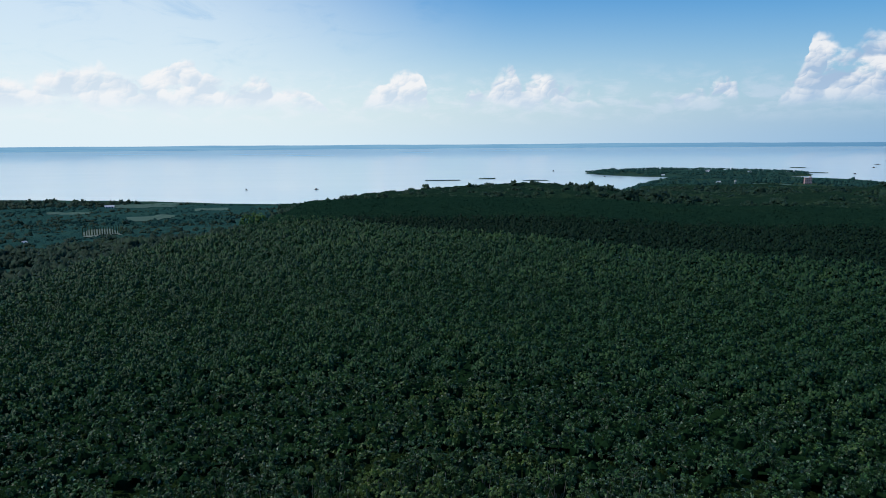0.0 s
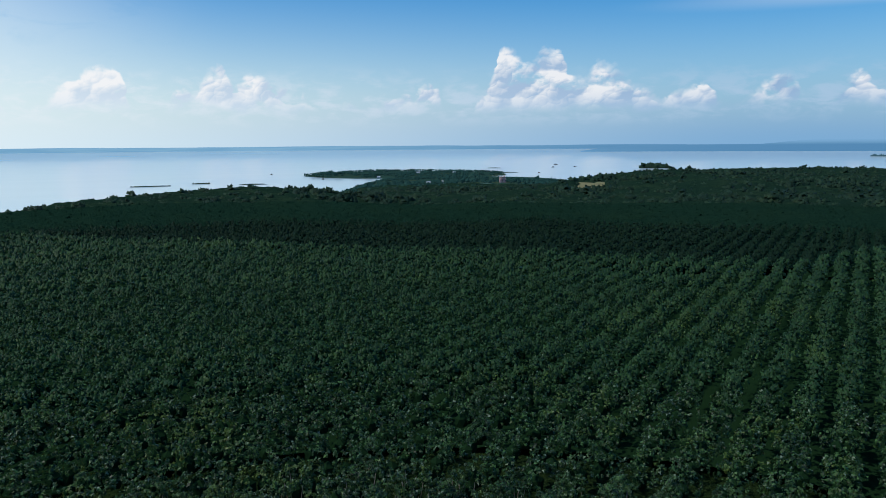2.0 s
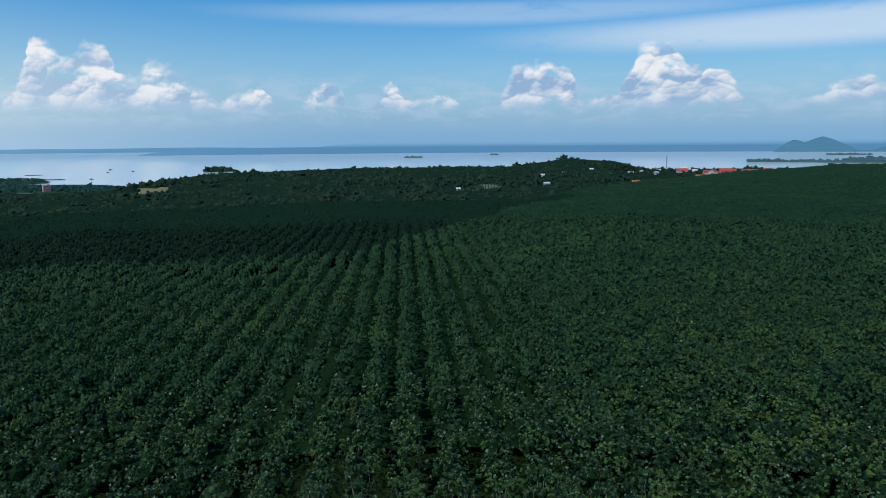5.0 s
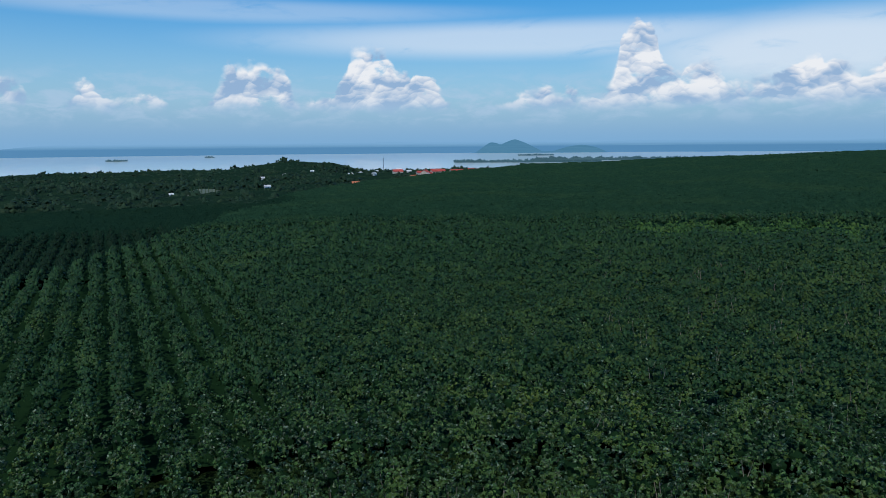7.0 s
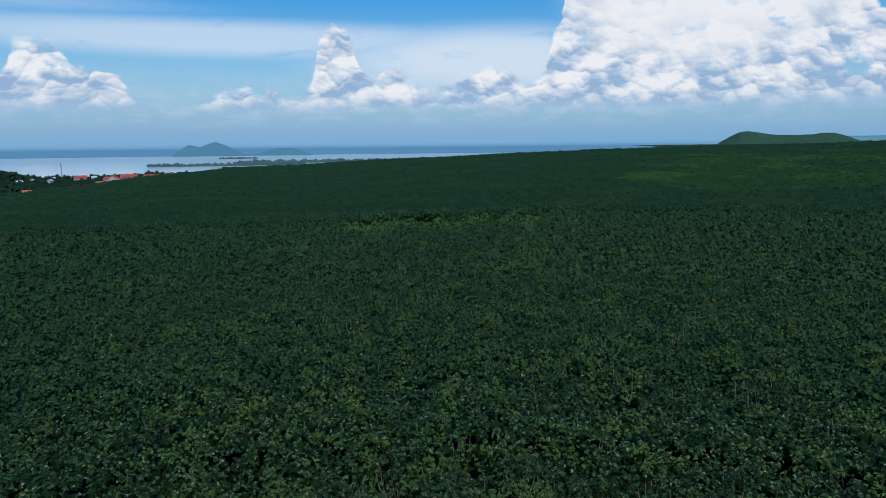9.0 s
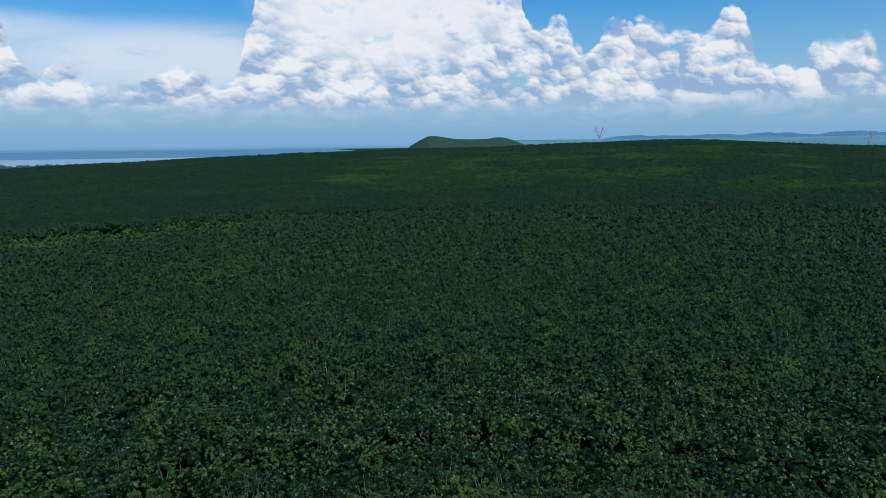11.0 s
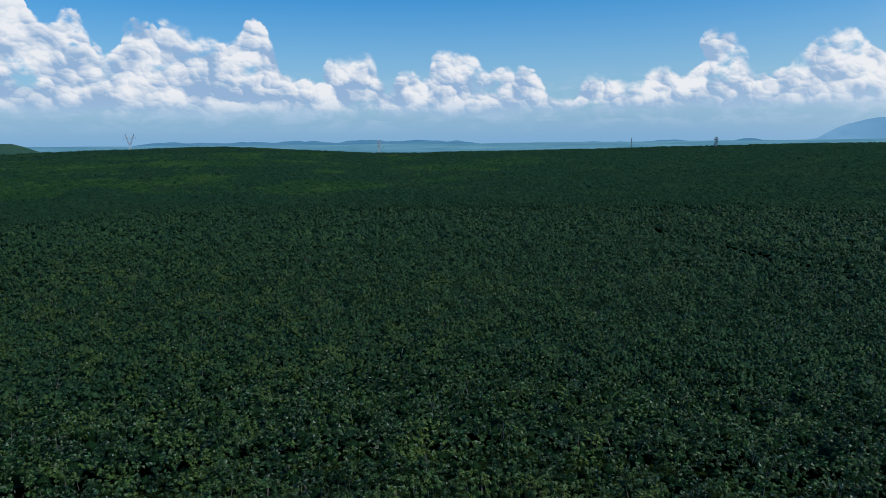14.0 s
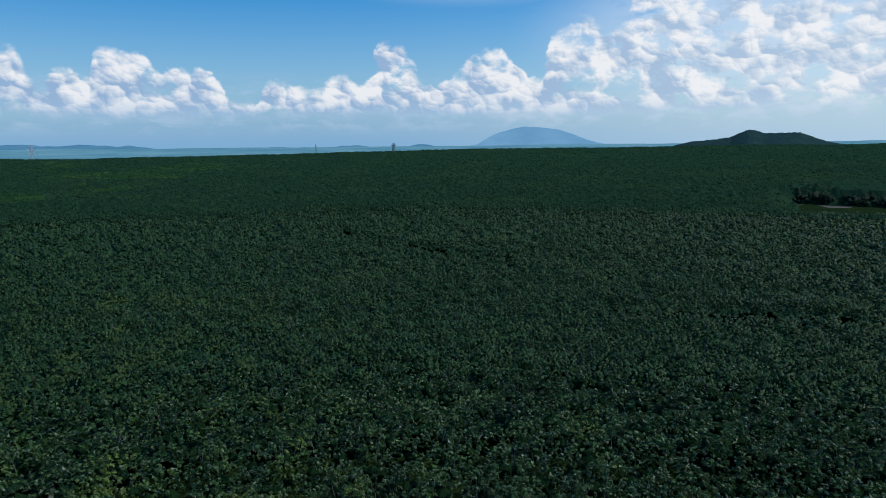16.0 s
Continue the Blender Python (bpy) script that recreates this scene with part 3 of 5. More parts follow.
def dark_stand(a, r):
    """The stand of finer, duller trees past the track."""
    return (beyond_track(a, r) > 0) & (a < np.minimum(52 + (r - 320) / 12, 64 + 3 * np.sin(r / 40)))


def glade(a, r):
    """A clearing with grass and a bare strip before a dark grove."""
    return (a > 212.9 + 1.0 * lattice_noise(r / 14, r * 0, 14)) & (a < 221) & (r > 527 + 5 * np.sin(a * 3)) & (r < 640)


def thicket(a, r):
    """A strip of low bushes among the trees."""
    return (a > 93.5) & (a < 110) & (np.abs(r - 368 - 10 * np.sin(a * 0.9)) < 15 + 13 * np.abs(np.sin(a * 0.7)))


def lane(a, r):
    """Narrow dark lanes through the older stand."""
    x, y = r * np.sin(np.radians(a)), r * np.cos(np.radians(a))
    wob = 6 * (lattice_noise(x / 40, y / 40, 17) - 0.5)
    near = 2.6 + 2.2 * lattice_noise(x / 15, y / 15, 18)
    one = np.abs((x - 5) * 0.82 + (y + 330) * 0.57 + wob) < near
    two = np.abs((x + 65) * 0.35 + (y + 180) * 0.94 + wob) < near
    return (one & (a > 178) & (a < 193)) | (two & (a > 200) & (a < 220))


def stature(a, r):
    """Height of the stand as a share of the full height: low young plants before the clearing."""
    side = np.clip((a - 211.8) / 2.0, 0, 1)
    back = np.clip((r - 552) / 9, 0, 1)
    return 1 - 0.96 * side * np.clip((r - 408) / 100, 0, 1) * (1 - back)


def heaps(x, y, cell, seed):
    """Rounded heaps of crowns on a loose grid, from 0 to 1."""
    best = np.full(x.shape, 9.0)
    xi, yi = np.floor(x / cell), np.floor(y / cell)
    for i in (-1, 0, 1):
        for j in (-1, 0, 1):
            cx, cy = xi + i, yi + j
            jx = lattice_noise(cx, cy, seed)
            jy = lattice_noise(cx, cy, seed + 5)
            best = np.minimum(best, (x / cell - cx - jx) ** 2 + (y / cell - cy - jy) ** 2)
    return np.sqrt(np.clip(1 - best, 0, 1))


def young_stand(a, r):
    x, y = r * np.sin(np.radians(a)), r * np.cos(np.radians(a))
    return (a > 114) & (a < 170) & (r > 470 + 90 * (lattice_noise(a / 9, a * 0, 8) - 0.5)) & (r < 900) & (fractal(x / 60, y / 60, 77) + 0.35 * (fractal(x / 9, y / 9, 78, 2) - 0.5) > 0.47 + 0.3 * np.clip((a - 146) / 30, 0, 1) + 0.25 * np.clip((122 - a) / 8, 0, 1))


def closed_plot(a, r):
    """The older stand, whose crowns close over the rows."""
    return a > 61 + 4 * np.sin(r / 90)


def rows_of_trees(r0, r1, seed):
    """Places of the trees between two distances: x, y, z, width, height."""
    rng = np.random.default_rng(seed)
    n = int(r1 / ROW_GAP) + 2
    m = int(r1 / TREE_GAP) + 2
    u, v = np.meshgrid(np.arange(-n, n + 1) * ROW_GAP, np.arange(-m, m + 1) * TREE_GAP)
    u, v = u.ravel(), v.ravel()
    u, v = u + rng.normal(size=u.size) * 0.35, v + rng.normal(size=v.size) * 0.5
    s, c = math.sin(radians(ROW_A)), math.cos(radians(ROW_A))
    x, y = u * c + v * s, -u * s + v * c
    r = np.hypot(x, y)
    ok = (r >= r0) & (r < r1)
    x, y, r = x[ok], y[ok], r[ok]
    a = (np.degrees(np.arctan2(x, y)) + 60) % 360 - 60
    mixed = closed_plot(a, r)
    jit = np.where(mixed, 0.7, 0.0)
    x, y = x + rng.normal(size=x.size) * jit, y + rng.normal(size=x.size) * jit
    ok = in_plot(a, r) & (rng.random(x.size) > 0.012)
    x, y, a, r, mixed = x[ok], y[ok], a[ok], r[ok], mixed[ok]
    wide = np.where(mixed, rng.uniform(0.86, 1.10, x.size), rng.uniform(0.82, 0.98, x.size))
    tall = rng.uniform(0.93, 1.05, x.size) + 0.06 * (lattice_noise(x / 9, y / 9, 3) - 0.5)
    return np.stack([x, y, bare(a, r), wide, tall], -1), a, rng


# the ring that the camera passes nearest: trees of their own
rng = np.random.default_rng(4)
FINE = [crown(rng, 52, 18, 0.20) for _ in range(8)]
FINE_WIDE = [crown(rng, 58, 17, 0.205, wide=3.5) for _ in range(8)]
CLOSE = [crown(rng, 36, 8, 0.275) for _ in range(8)]
CLOSE_WIDE = [crown(rng, 40, 8, 0.28, wide=3.5) for _ in range(8)]
MEDIUM = [crown(rng, 24, 2, 0.28) for _ in range(8)]
MEDIUM_WIDE = [crown(rng, 26, 2, 0.29, wide=3.5) for _ in range(8)]
TUFT_MEDIUM = [tuft_crown(rng, 25, 0.47) for _ in range(8)]
TUFT_MEDIUM_WIDE = [tuft_crown(rng, 30, 0.43, wide=3.5) for _ in range(8)]
TUFT_COARSE = [tuft_crown(rng, 18, 0.60) for _ in range(8)]
TUFT_COARSE_WIDE = [tuft_crown(rng, 20, 0.53, wide=3.5) for _ in range(8)]
TUFT_FAR = [tuft_crown(rng, 10, 0.80) for _ in range(8)]
TUFT_FAR_WIDE = [tuft_crown(rng, 10, 0.74, wide=3.4) for _ in range(8)]
CHEAP = [crown(rng, 9, 1, 1.9) for _ in range(4)]
BUSH = [tuft_crown(rng, 22, 0.95, wide=3.0) for _ in range(6)]
CLUMP = [tuft_crown(rng, 7, 1.45, wide=2.9) for _ in range(6)]


def trunk_mesh(rng):
    """A slim pale trunk that forks into limbs inside the crown."""
    bm = bmesh.new()
    lean = Vector((rng.normal() * 0.25, rng.normal() * 0.25, 0))
    fork = Vector((0, 0, 6.2)) + lean
    tube(bm, (0, 0, -0.3), fork, 0.17, 0.12, 7)
    for i in range(5):
        a = i * 1.26 + rng.uniform(0, 0.7)
        end = fork + Vector((math.cos(a) * 1.7, math.sin(a) * 1.7, rng.uniform(3.6, 5.6)))
        bend = fork.lerp(end, 0.5) + Vector((math.cos(a) * 0.35, math.sin(a) * 0.35, -0.2))
        tube(bm, fork, bend, 0.10, 0.07, 5)
        tube(bm, bend, end, 0.07, 0.03, 5)
    me = bpy.data.meshes.new("trunk")
    bm.to_mesh(me)
    bm.free()
    me.materials.append(BARK)
    return me


places, a, rng2 = rows_of_trees(70, 420, 11)
r = np.hypot(places[:, 0], places[:, 1])
seen = (a > -38) & (a < 225)
order = np.argsort(np.where(seen & (r > 76), r, 1e9))[:290]
single = np.zeros(len(r), bool)
single[order] = True
crown_meshes = []
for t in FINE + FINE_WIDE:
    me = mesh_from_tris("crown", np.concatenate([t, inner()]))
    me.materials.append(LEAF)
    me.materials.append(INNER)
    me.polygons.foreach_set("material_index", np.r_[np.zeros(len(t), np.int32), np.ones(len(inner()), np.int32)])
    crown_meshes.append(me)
trunk_meshes = [trunk_mesh(rng) for _ in range(4)]
for i in np.flatnonzero(single):
    x, y, z, w, h = places[i]
    tree = new("rubber_tree")
    tree.matrix_world = pose(x, y, z, 0, 0, float(rng.uniform(0, 360)))
    tree.scale = (w, w, h)
    tagged(tree, "slender rubber tree with dense glossy dark green crown in a row", "tree", "rubber trees of the plantation")
    for name, me in (("crown", crown_meshes[i % 8 + (8 if closed_plot(a[i], r[i]) else 0)]), ("trunk", trunk_meshes[i % 4])):
        ob = new(name, me)
        ob.parent = tree

rest = ~single
under, ai, rng3 = rows_of_trees(0, 70, 12)
beneath = np.hypot(under[:, 0], under[:, 1])
rng4 = np.random.default_rng(13)
KINDS = ("dark", "bushes", "young", "dull", "main")
leaf_tris, tuft_fans = {key: [] for key in KINDS}, {key: [] for key in KINDS}
# distance from, to, leaves, leaves on broad crowns, tufts, tufts on broad crowns
RINGS = ((0, 84, FINE, FINE_WIDE, None, None), (84, 130, CLOSE, CLOSE_WIDE, None, None), (130, 225, MEDIUM, MEDIUM_WIDE, TUFT_MEDIUM, TUFT_MEDIUM_WIDE),
         (225, 300, None, None, TUFT_COARSE, TUFT_COARSE_WIDE), (300, 420, None, None, TUFT_FAR, TUFT_FAR_WIDE))


def plant(pl, aa, rr, leaves, broad_leaves, tufts, broad_tufts):
    """Adds the crowns of one ring, sorted by the stand that they belong to."""
    d, low = dark_stand(aa, rr), thicket(aa, rr)
    g = young_stand(aa, rr) & ~low
    f = rng4.random(len(rr)) < np.clip((rr - 120) / 110, 0, 1)
    closed = closed_plot(aa, rr)
    pl = pl.copy()
    pl[:, 3] *= np.where((rr > 130) & ~closed, 0.95, 1.0)
    pl[low, 4] *= rng4.uniform(0.74, 0.97, low.sum())
    behind = ~low & (aa > 93.5) & (aa < 110) & (rr > 385) & (rr < 412)
    pl[behind, 4] *= rng4.uniform(1.02, 1.14, behind.sum())
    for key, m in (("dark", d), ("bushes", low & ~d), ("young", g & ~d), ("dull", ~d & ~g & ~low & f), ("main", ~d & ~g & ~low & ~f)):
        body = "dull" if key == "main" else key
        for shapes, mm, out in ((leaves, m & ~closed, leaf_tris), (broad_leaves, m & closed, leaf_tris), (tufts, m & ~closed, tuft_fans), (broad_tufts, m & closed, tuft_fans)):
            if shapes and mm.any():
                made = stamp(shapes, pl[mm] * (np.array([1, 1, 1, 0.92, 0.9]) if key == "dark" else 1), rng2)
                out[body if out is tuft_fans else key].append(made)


for r0, r1, *shapes in RINGS:
    m = rest & seen & (r >= r0) & (r < r1)
    plant(places[m], a[m], r[m], *shapes)
m = rest & ~seen & (r < 160)
plant(places[m], a[m], r[m], CHEAP, CHEAP, None, None)
plant(under, ai, beneath, None, None, TUFT_COARSE, TUFT_COARSE_WIDE)
for key, mat, label in (("main", LEAF, "dense glossy dark green canopy of a rubber plantation"),
                        ("dull", DULL_LEAF, "dense dark green canopy in the middle of the plantation"),
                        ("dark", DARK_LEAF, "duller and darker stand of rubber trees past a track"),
                        ("bushes", BUSH_LEAF, "strip of low bright yellow-green bushes among the trees"),
                        ("young", YOUNG_LEAF, "lighter yellow-green stand of trees on the far slope")):
    for data, build in ((leaf_tris[key], mesh_from_tris), (tuft_fans[key], mesh_from_fans)):
        if data:
            ob = new("plantation_canopy", build("plantation_canopy", np.concatenate(data)))
            ob.data.materials.append(mat)
            tagged(ob, label, "tree canopy", kind="stuff")

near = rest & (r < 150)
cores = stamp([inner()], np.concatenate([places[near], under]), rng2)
ob = new("crown_cores", mesh_from_tris("crown_cores", cores))
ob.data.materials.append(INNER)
tagged(ob, "dark cores inside the crowns, with the shade in their colour", "tree canopy", kind="stuff")

# low cover plants between the rows, toned dark to paint in the gaps' shade
AA, RR = np.meshgrid(np.arange(0, 360, 1.5), np.geomspace(0.05, 660, 110))
zz = bare(AA, RR) + 0.3 + 0.9 * np.random.default_rng(3).random(AA.shape)
wrap = (AA + 60) % 360 - 60
cover = new("cover_plants", mesh_from_grid("cover_plants", np.stack([RR * np.sin(np.radians(AA)), RR * np.cos(np.radians(AA)), zz], -1),
                                           keep=in_plot(wrap, RR) | track(wrap, RR), closed=True))
cover.data.materials.append(COVER)
tagged(cover, "low cover plants and leaf litter between the rows, darkened for shade", "undergrowth", kind="stuff")

# bare pale twigs that stand out of the older crowns
pick = np.flatnonzero(seen & (a > 92) & (r > 78) & (r < 260))
pick = pick[rng4.random(len(pick)) < 0.15]
bits = []
for i in pick:
    for _ in range(int(rng4.integers(1, 4))):
        foot = places[i, :3] + np.array([rng4.normal() * 1.0, rng4.normal() * 1.0, TREE_H * places[i, 4] * 0.78])
        tip = foot + np.array([rng4.normal() * 0.7, rng4.normal() * 0.7, rng4.uniform(2.4, 4.2)])
        for turn in (0.0, 1.57):
            side = np.array([math.cos(turn), math.sin(turn), 0]) * 0.065
            bits.append([foot - side, foot + side, tip])
twigs = new("bare_twigs", mesh_from_tris("bare_twigs", np.array(bits)))
twigs.data.materials.append(BARK)
tagged(twigs, "bare pale twigs standing out of the crowns", "twigs", kind="stuff")

# an added sheet under the farther crowns; between open rows its dark green paints the shade
AA, RR = np.meshgrid(np.arange(-39, 226, 0.8), np.geomspace(118, 430, 70))
g = np.random.default_rng(7)
closed = closed_plot(AA, RR)
zz = bare(AA, RR) + TREE_H * (0.60 + 0.14 * g.random(AA.shape)) * np.where(closed, 1.0, 0.50) * np.clip(0.5 + 0.5 * (RR - 118) / 70, 0.5, 1.0)
d = dark_stand(AA, RR)
zz = zz + np.where(d, TREE_H * 0.26, 0)
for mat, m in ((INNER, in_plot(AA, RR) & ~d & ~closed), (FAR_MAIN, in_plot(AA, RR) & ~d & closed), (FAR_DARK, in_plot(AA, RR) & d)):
    sheet = new("canopy_filler", mesh_from_grid("canopy_filler", np.stack([RR * np.sin(np.radians(AA)), RR * np.cos(np.radians(AA)), zz], -1), keep=m))
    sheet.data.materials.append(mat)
    tagged(sheet, "added green sheet that fills the gaps below the crowns", "tree canopy", kind="stuff")

# the crowns farther off, closed into one rolling canopy
AA, RR = np.meshgrid(np.arange(-39, 226, 0.25), np.geomspace(408, 1240, 120))
xx, yy = RR * np.sin(np.radians(AA)), RR * np.cos(np.radians(AA))
zz = bare(AA, RR) + TREE_H * 0.70 * stature(AA, RR) + stature(AA, RR) * np.where(dark_stand(AA, RR), 1.2, 2.8) * heaps(xx, yy, 5.4, 31) + stature(AA, RR) * np.where(dark_stand(AA, RR), 0.5, 1.4) * g.random(AA.shape) ** 2 - 5.0 * np.clip((424 - RR) / 16, 0, 1)
grid = np.stack([xx, yy, zz], -1)
inside = (in_plot(AA, RR) | glade(AA, RR)) & (RR < ease(AA, LAND, 1) + 70)
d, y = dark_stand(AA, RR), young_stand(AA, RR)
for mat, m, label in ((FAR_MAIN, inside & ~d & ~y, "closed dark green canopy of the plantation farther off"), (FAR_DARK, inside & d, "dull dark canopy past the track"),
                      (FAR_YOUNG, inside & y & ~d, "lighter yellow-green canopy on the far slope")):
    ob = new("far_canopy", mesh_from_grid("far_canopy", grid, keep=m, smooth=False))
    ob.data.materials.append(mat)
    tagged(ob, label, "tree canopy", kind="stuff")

# tufts of leaves over that canopy
g = np.random.default_rng(61)
n = 84000
sa, sr = g.uniform(-38, 225, n), 395 * np.exp(g.uniform(0, 1.0, n) ** 1.2 * 1.1)
ok = in_plot(sa, sr) & (sr < ease(sa, LAND, 1) + 40) & ~(dark_stand(sa, sr) & (g.random(n) < 0.6))
sa, sr = sa[ok], sr[ok]
sx, sy = sr * np.sin(np.radians(sa)), sr * np.cos(np.radians(sa))
sz = bare(sa, sr) + TREE_H * 0.70 * stature(sa, sr) + stature(sa, sr) * np.where(dark_stand(sa, sr), 1.3, 3.0) * heaps(sx, sy, 5.4, 31) + g.uniform(0.2, 0.9, len(sa))
fans = domes(g, np.stack([sx, sy, sz], -1), np.tile((0.0, 0.0, 0.6), (len(sa), 1)), (0.48 + 0.0008 * sr)[:, None], 4)
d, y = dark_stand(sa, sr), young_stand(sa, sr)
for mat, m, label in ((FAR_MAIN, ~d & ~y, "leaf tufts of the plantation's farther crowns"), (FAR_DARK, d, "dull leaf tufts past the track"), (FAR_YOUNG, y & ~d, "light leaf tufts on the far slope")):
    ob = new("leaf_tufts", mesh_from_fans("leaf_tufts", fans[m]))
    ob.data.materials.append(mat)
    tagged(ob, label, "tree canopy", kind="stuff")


def lone_tree(a, r, tall, wide, seed):
    """A single broad tree of brighter leaves at the plantation's edge."""
    g = np.random.default_rng(seed)
    top = new("bush_tree")
    top.matrix_world = Matrix.Translation(land_point(a, r))
    part("trunk", tube(bmesh.new(), (0, 0, -0.4), (0, 0, tall * 0.5), 0.28, 0.16, 7), BARK, top)
    shape = tuft_crown(g, 60, 0.75, wide=wide, deep=tall * 0.36)
    shape[..., 2] += tall - TREE_H
    leaves = new("crown", mesh_from_fans("crown", shape))
    leaves.data.materials.append(BUSH_LEAF)
    leaves.parent = top
    return tagged(top, "bright yellow-green broad tree at the edge of the plantation", "tree", "bright trees at the plantation's edge")


for spec in ((-15.6, 418, 17.0, 4.6, 1), (-14.5, 424, 15.5, 3.8, 2), (-15.0, 430, 16.5, 4.0, 3)):
    lone_tree(*spec)


# a feathery clump of bamboo in the strip of bushes
def bamboo_clump(a, r, tall, wide, count, seed):
    g = random.Random(seed)
    top = new("bamboo_clump")
    top.matrix_world = Matrix.Translation(land_point(a, r))
    stems, leaves = bmesh.new(), []
    for _ in range(count):
        turn, out, h = g.uniform(0, 6.283), g.uniform(0.2, 1.0) * wide, tall * g.uniform(0.7, 1.0)
        way = Vector((math.cos(turn), math.sin(turn), 0))
        last = way * out * 0.15
        for i in range(1, 6):
            u = i / 5
            p = way * (out * (0.15 + 0.85 * u ** 2.2)) + Vector((0, 0, h * (1.25 * u - 0.35 * u ** 3)))
            tube(stems, last, p, 0.09 * (1.1 - u * 0.8), 0.09 * (1.1 - min(1, u + 0.2) * 0.8), 4)
            if i > 1:
                for _ in range(22):
                    q = last.lerp(p, g.random()) + Vector((g.gauss(0, 0.4), g.gauss(0, 0.4), g.gauss(-0.1, 0.3)))
                    d = (way + Vector((g.gauss(0, 0.7), g.gauss(0, 0.7), -0.5))).normalized()
                    s = d.cross(Vector((0, 0, 1))).normalized() * 0.4
                    leaves.append([q - s, q + s, q + d * g.uniform(0.9, 1.5)])
            last = p
    part("stems", stems, BARK, top, "arching pale bamboo stems")
    fronds = new("leaves", mesh_from_tris("leaves", np.array([[v[:] for v in t] for t in leaves])))
    fronds.data.materials.append(YOUNG_LEAF)
    fronds.parent = top
    return tagged(top, "feathery green bamboo clump arching over low bushes", "bamboo", "bamboo clumps in the strip of bushes")


for spec in ((101.15, 386, 17.5, 6.0, 44, 1), (100.3, 388, 16.0, 5.0, 34, 2), (101.9, 389, 16.0, 5.0, 34, 3), (106.6, 380, 15.5, 3.0, 18, 4)):
    bamboo_clump(*spec)


# ---- fields, houses and masts: where they lie ----
# heading from, to, distance from, to
FIELDS = {"pale": ((-25.0, -20.6, 1190, 1285), (-24.2, -20.8, 900, 990), (-19.5, -16.9, 1070, 1150), (23.6, 26.2, 1560, 1650), (-29.5, -26.5, 1080, 1130)),
          "gold": ((33.2, 35.6, 900, 1030), (-15.6, -13.6, 470, 520)),
          "earth": ((-27.4, -24.6, 655, 765), (58.8, 61.2, 830, 910), (20.0, 22.6, 1480, 1530))}
# heading, distance, width, depth, wall height, turn, wall colour, roof colour
HOUSES = ((71.4, 1215, 13, 8, 4.0, 20, "white", "white"), (72.2, 1255, 12, 8, 4, 70, "white", "white"), (73.5, 1290, 9, 7, 4, 10, "white", "white"),
          (73.3, 1190, 9, 7, 4, 50, "white", "grey"), (75.2, 1215, 22, 12, 6, 15, "cream", "red"), (75.3, 1300, 14, 8, 8, 0, "white", "white"),
          (76.5, 1050, 15, 9, 4, 30, "cream", "orange"), (77.4, 1135, 20, 13, 8, 75, "cream", "red"), (78.3, 1160, 24, 13, 8, 20, "cream", "red"),
          )
HOUSES_MID = (
          (77.9, 1085, 20, 6, 4, 12, "white", "white"), (80.0, 1160, 24, 13, 6, 5, "cream", "red"), (79.4, 1125, 12, 8, 4, 40, "white", "white"),
          (81.1, 1225, 13, 8, 5, 15, "white", "red"), (81.6, 1245, 12, 8, 5, 60, "white", "white"), (82.5, 1280, 12, 7, 4, 10, "white", "grey"),
          (77.0, 1150, 15, 10, 6, 20, "cream", "red"), (77.75, 1105, 13, 9, 7, 65, "white", "red"), (78.75, 1185, 13, 9, 7, 10, "white", "red"),
          (79.6, 1195, 11, 8, 5, 35, "white", "orange"), (76.1, 1240, 12, 8, 6, 5, "white", "white"), (80.8, 1180, 10, 7, 4, 25, "white", "white"),
          (71.8, 945, 12, 7, 3.6, 10, "white", "orange"), (57.9, 830, 11, 5, 3.2, 8, "white", "white"), (64.9, 912, 12, 6, 3.4, 25, "white", "white"))
HOUSES_FAR = ((64.6, 1080, 8, 7, 5, 0, "white", "white"), (66.3, 1200, 10, 7, 4, 30, "white", "grey"), (68.4, 1285, 10, 7, 4, 0, "white", "white"),
              (-25.3, 1205, 20, 8, 4, 5, "white", "white"), (-30.9, 618, 3.0, 2.6, 2.2, 20, "white", "grey"),
              (17.3, 2120, 14, 9, 4, 10, "white", "white"), (21.3, 1650, 11, 8, 4, 30, "white", "grey"), (20.5, 2300, 16, 9, 4, 0, "white", "grey"),
              (23.4, 2330, 15, 8, 4, 40, "white", "white"), (53.0, 1560, 14, 9, 5, 0, "white", "white"), (55.1, 1580, 12, 8, 4, 20, "white", "grey"))


def cleared(x, y, a, r):
    """Where no tree of the woods may stand."""
    out = np.zeros(x.shape, bool)
    for group in FIELDS.values():
        for a0, a1, r0, r1 in group:
            out |= (a > a0) & (a < a1) & (r > r0 - 30) & (r < r1)
    for ha, hr, w, d, *_ in HOUSES + HOUSES_MID + HOUSES_FAR + ((27.3, 1705, 16, 12), (22.46, 1582, 6, 6)):
        c, s = math.cos(radians(ha)), math.sin(radians(ha))
        across, along = x * c - y * s, x * s + y * c - hr
        out |= (np.abs(across) < w * 0.75 + 3) & (along > -32) & (along < d)
    return out


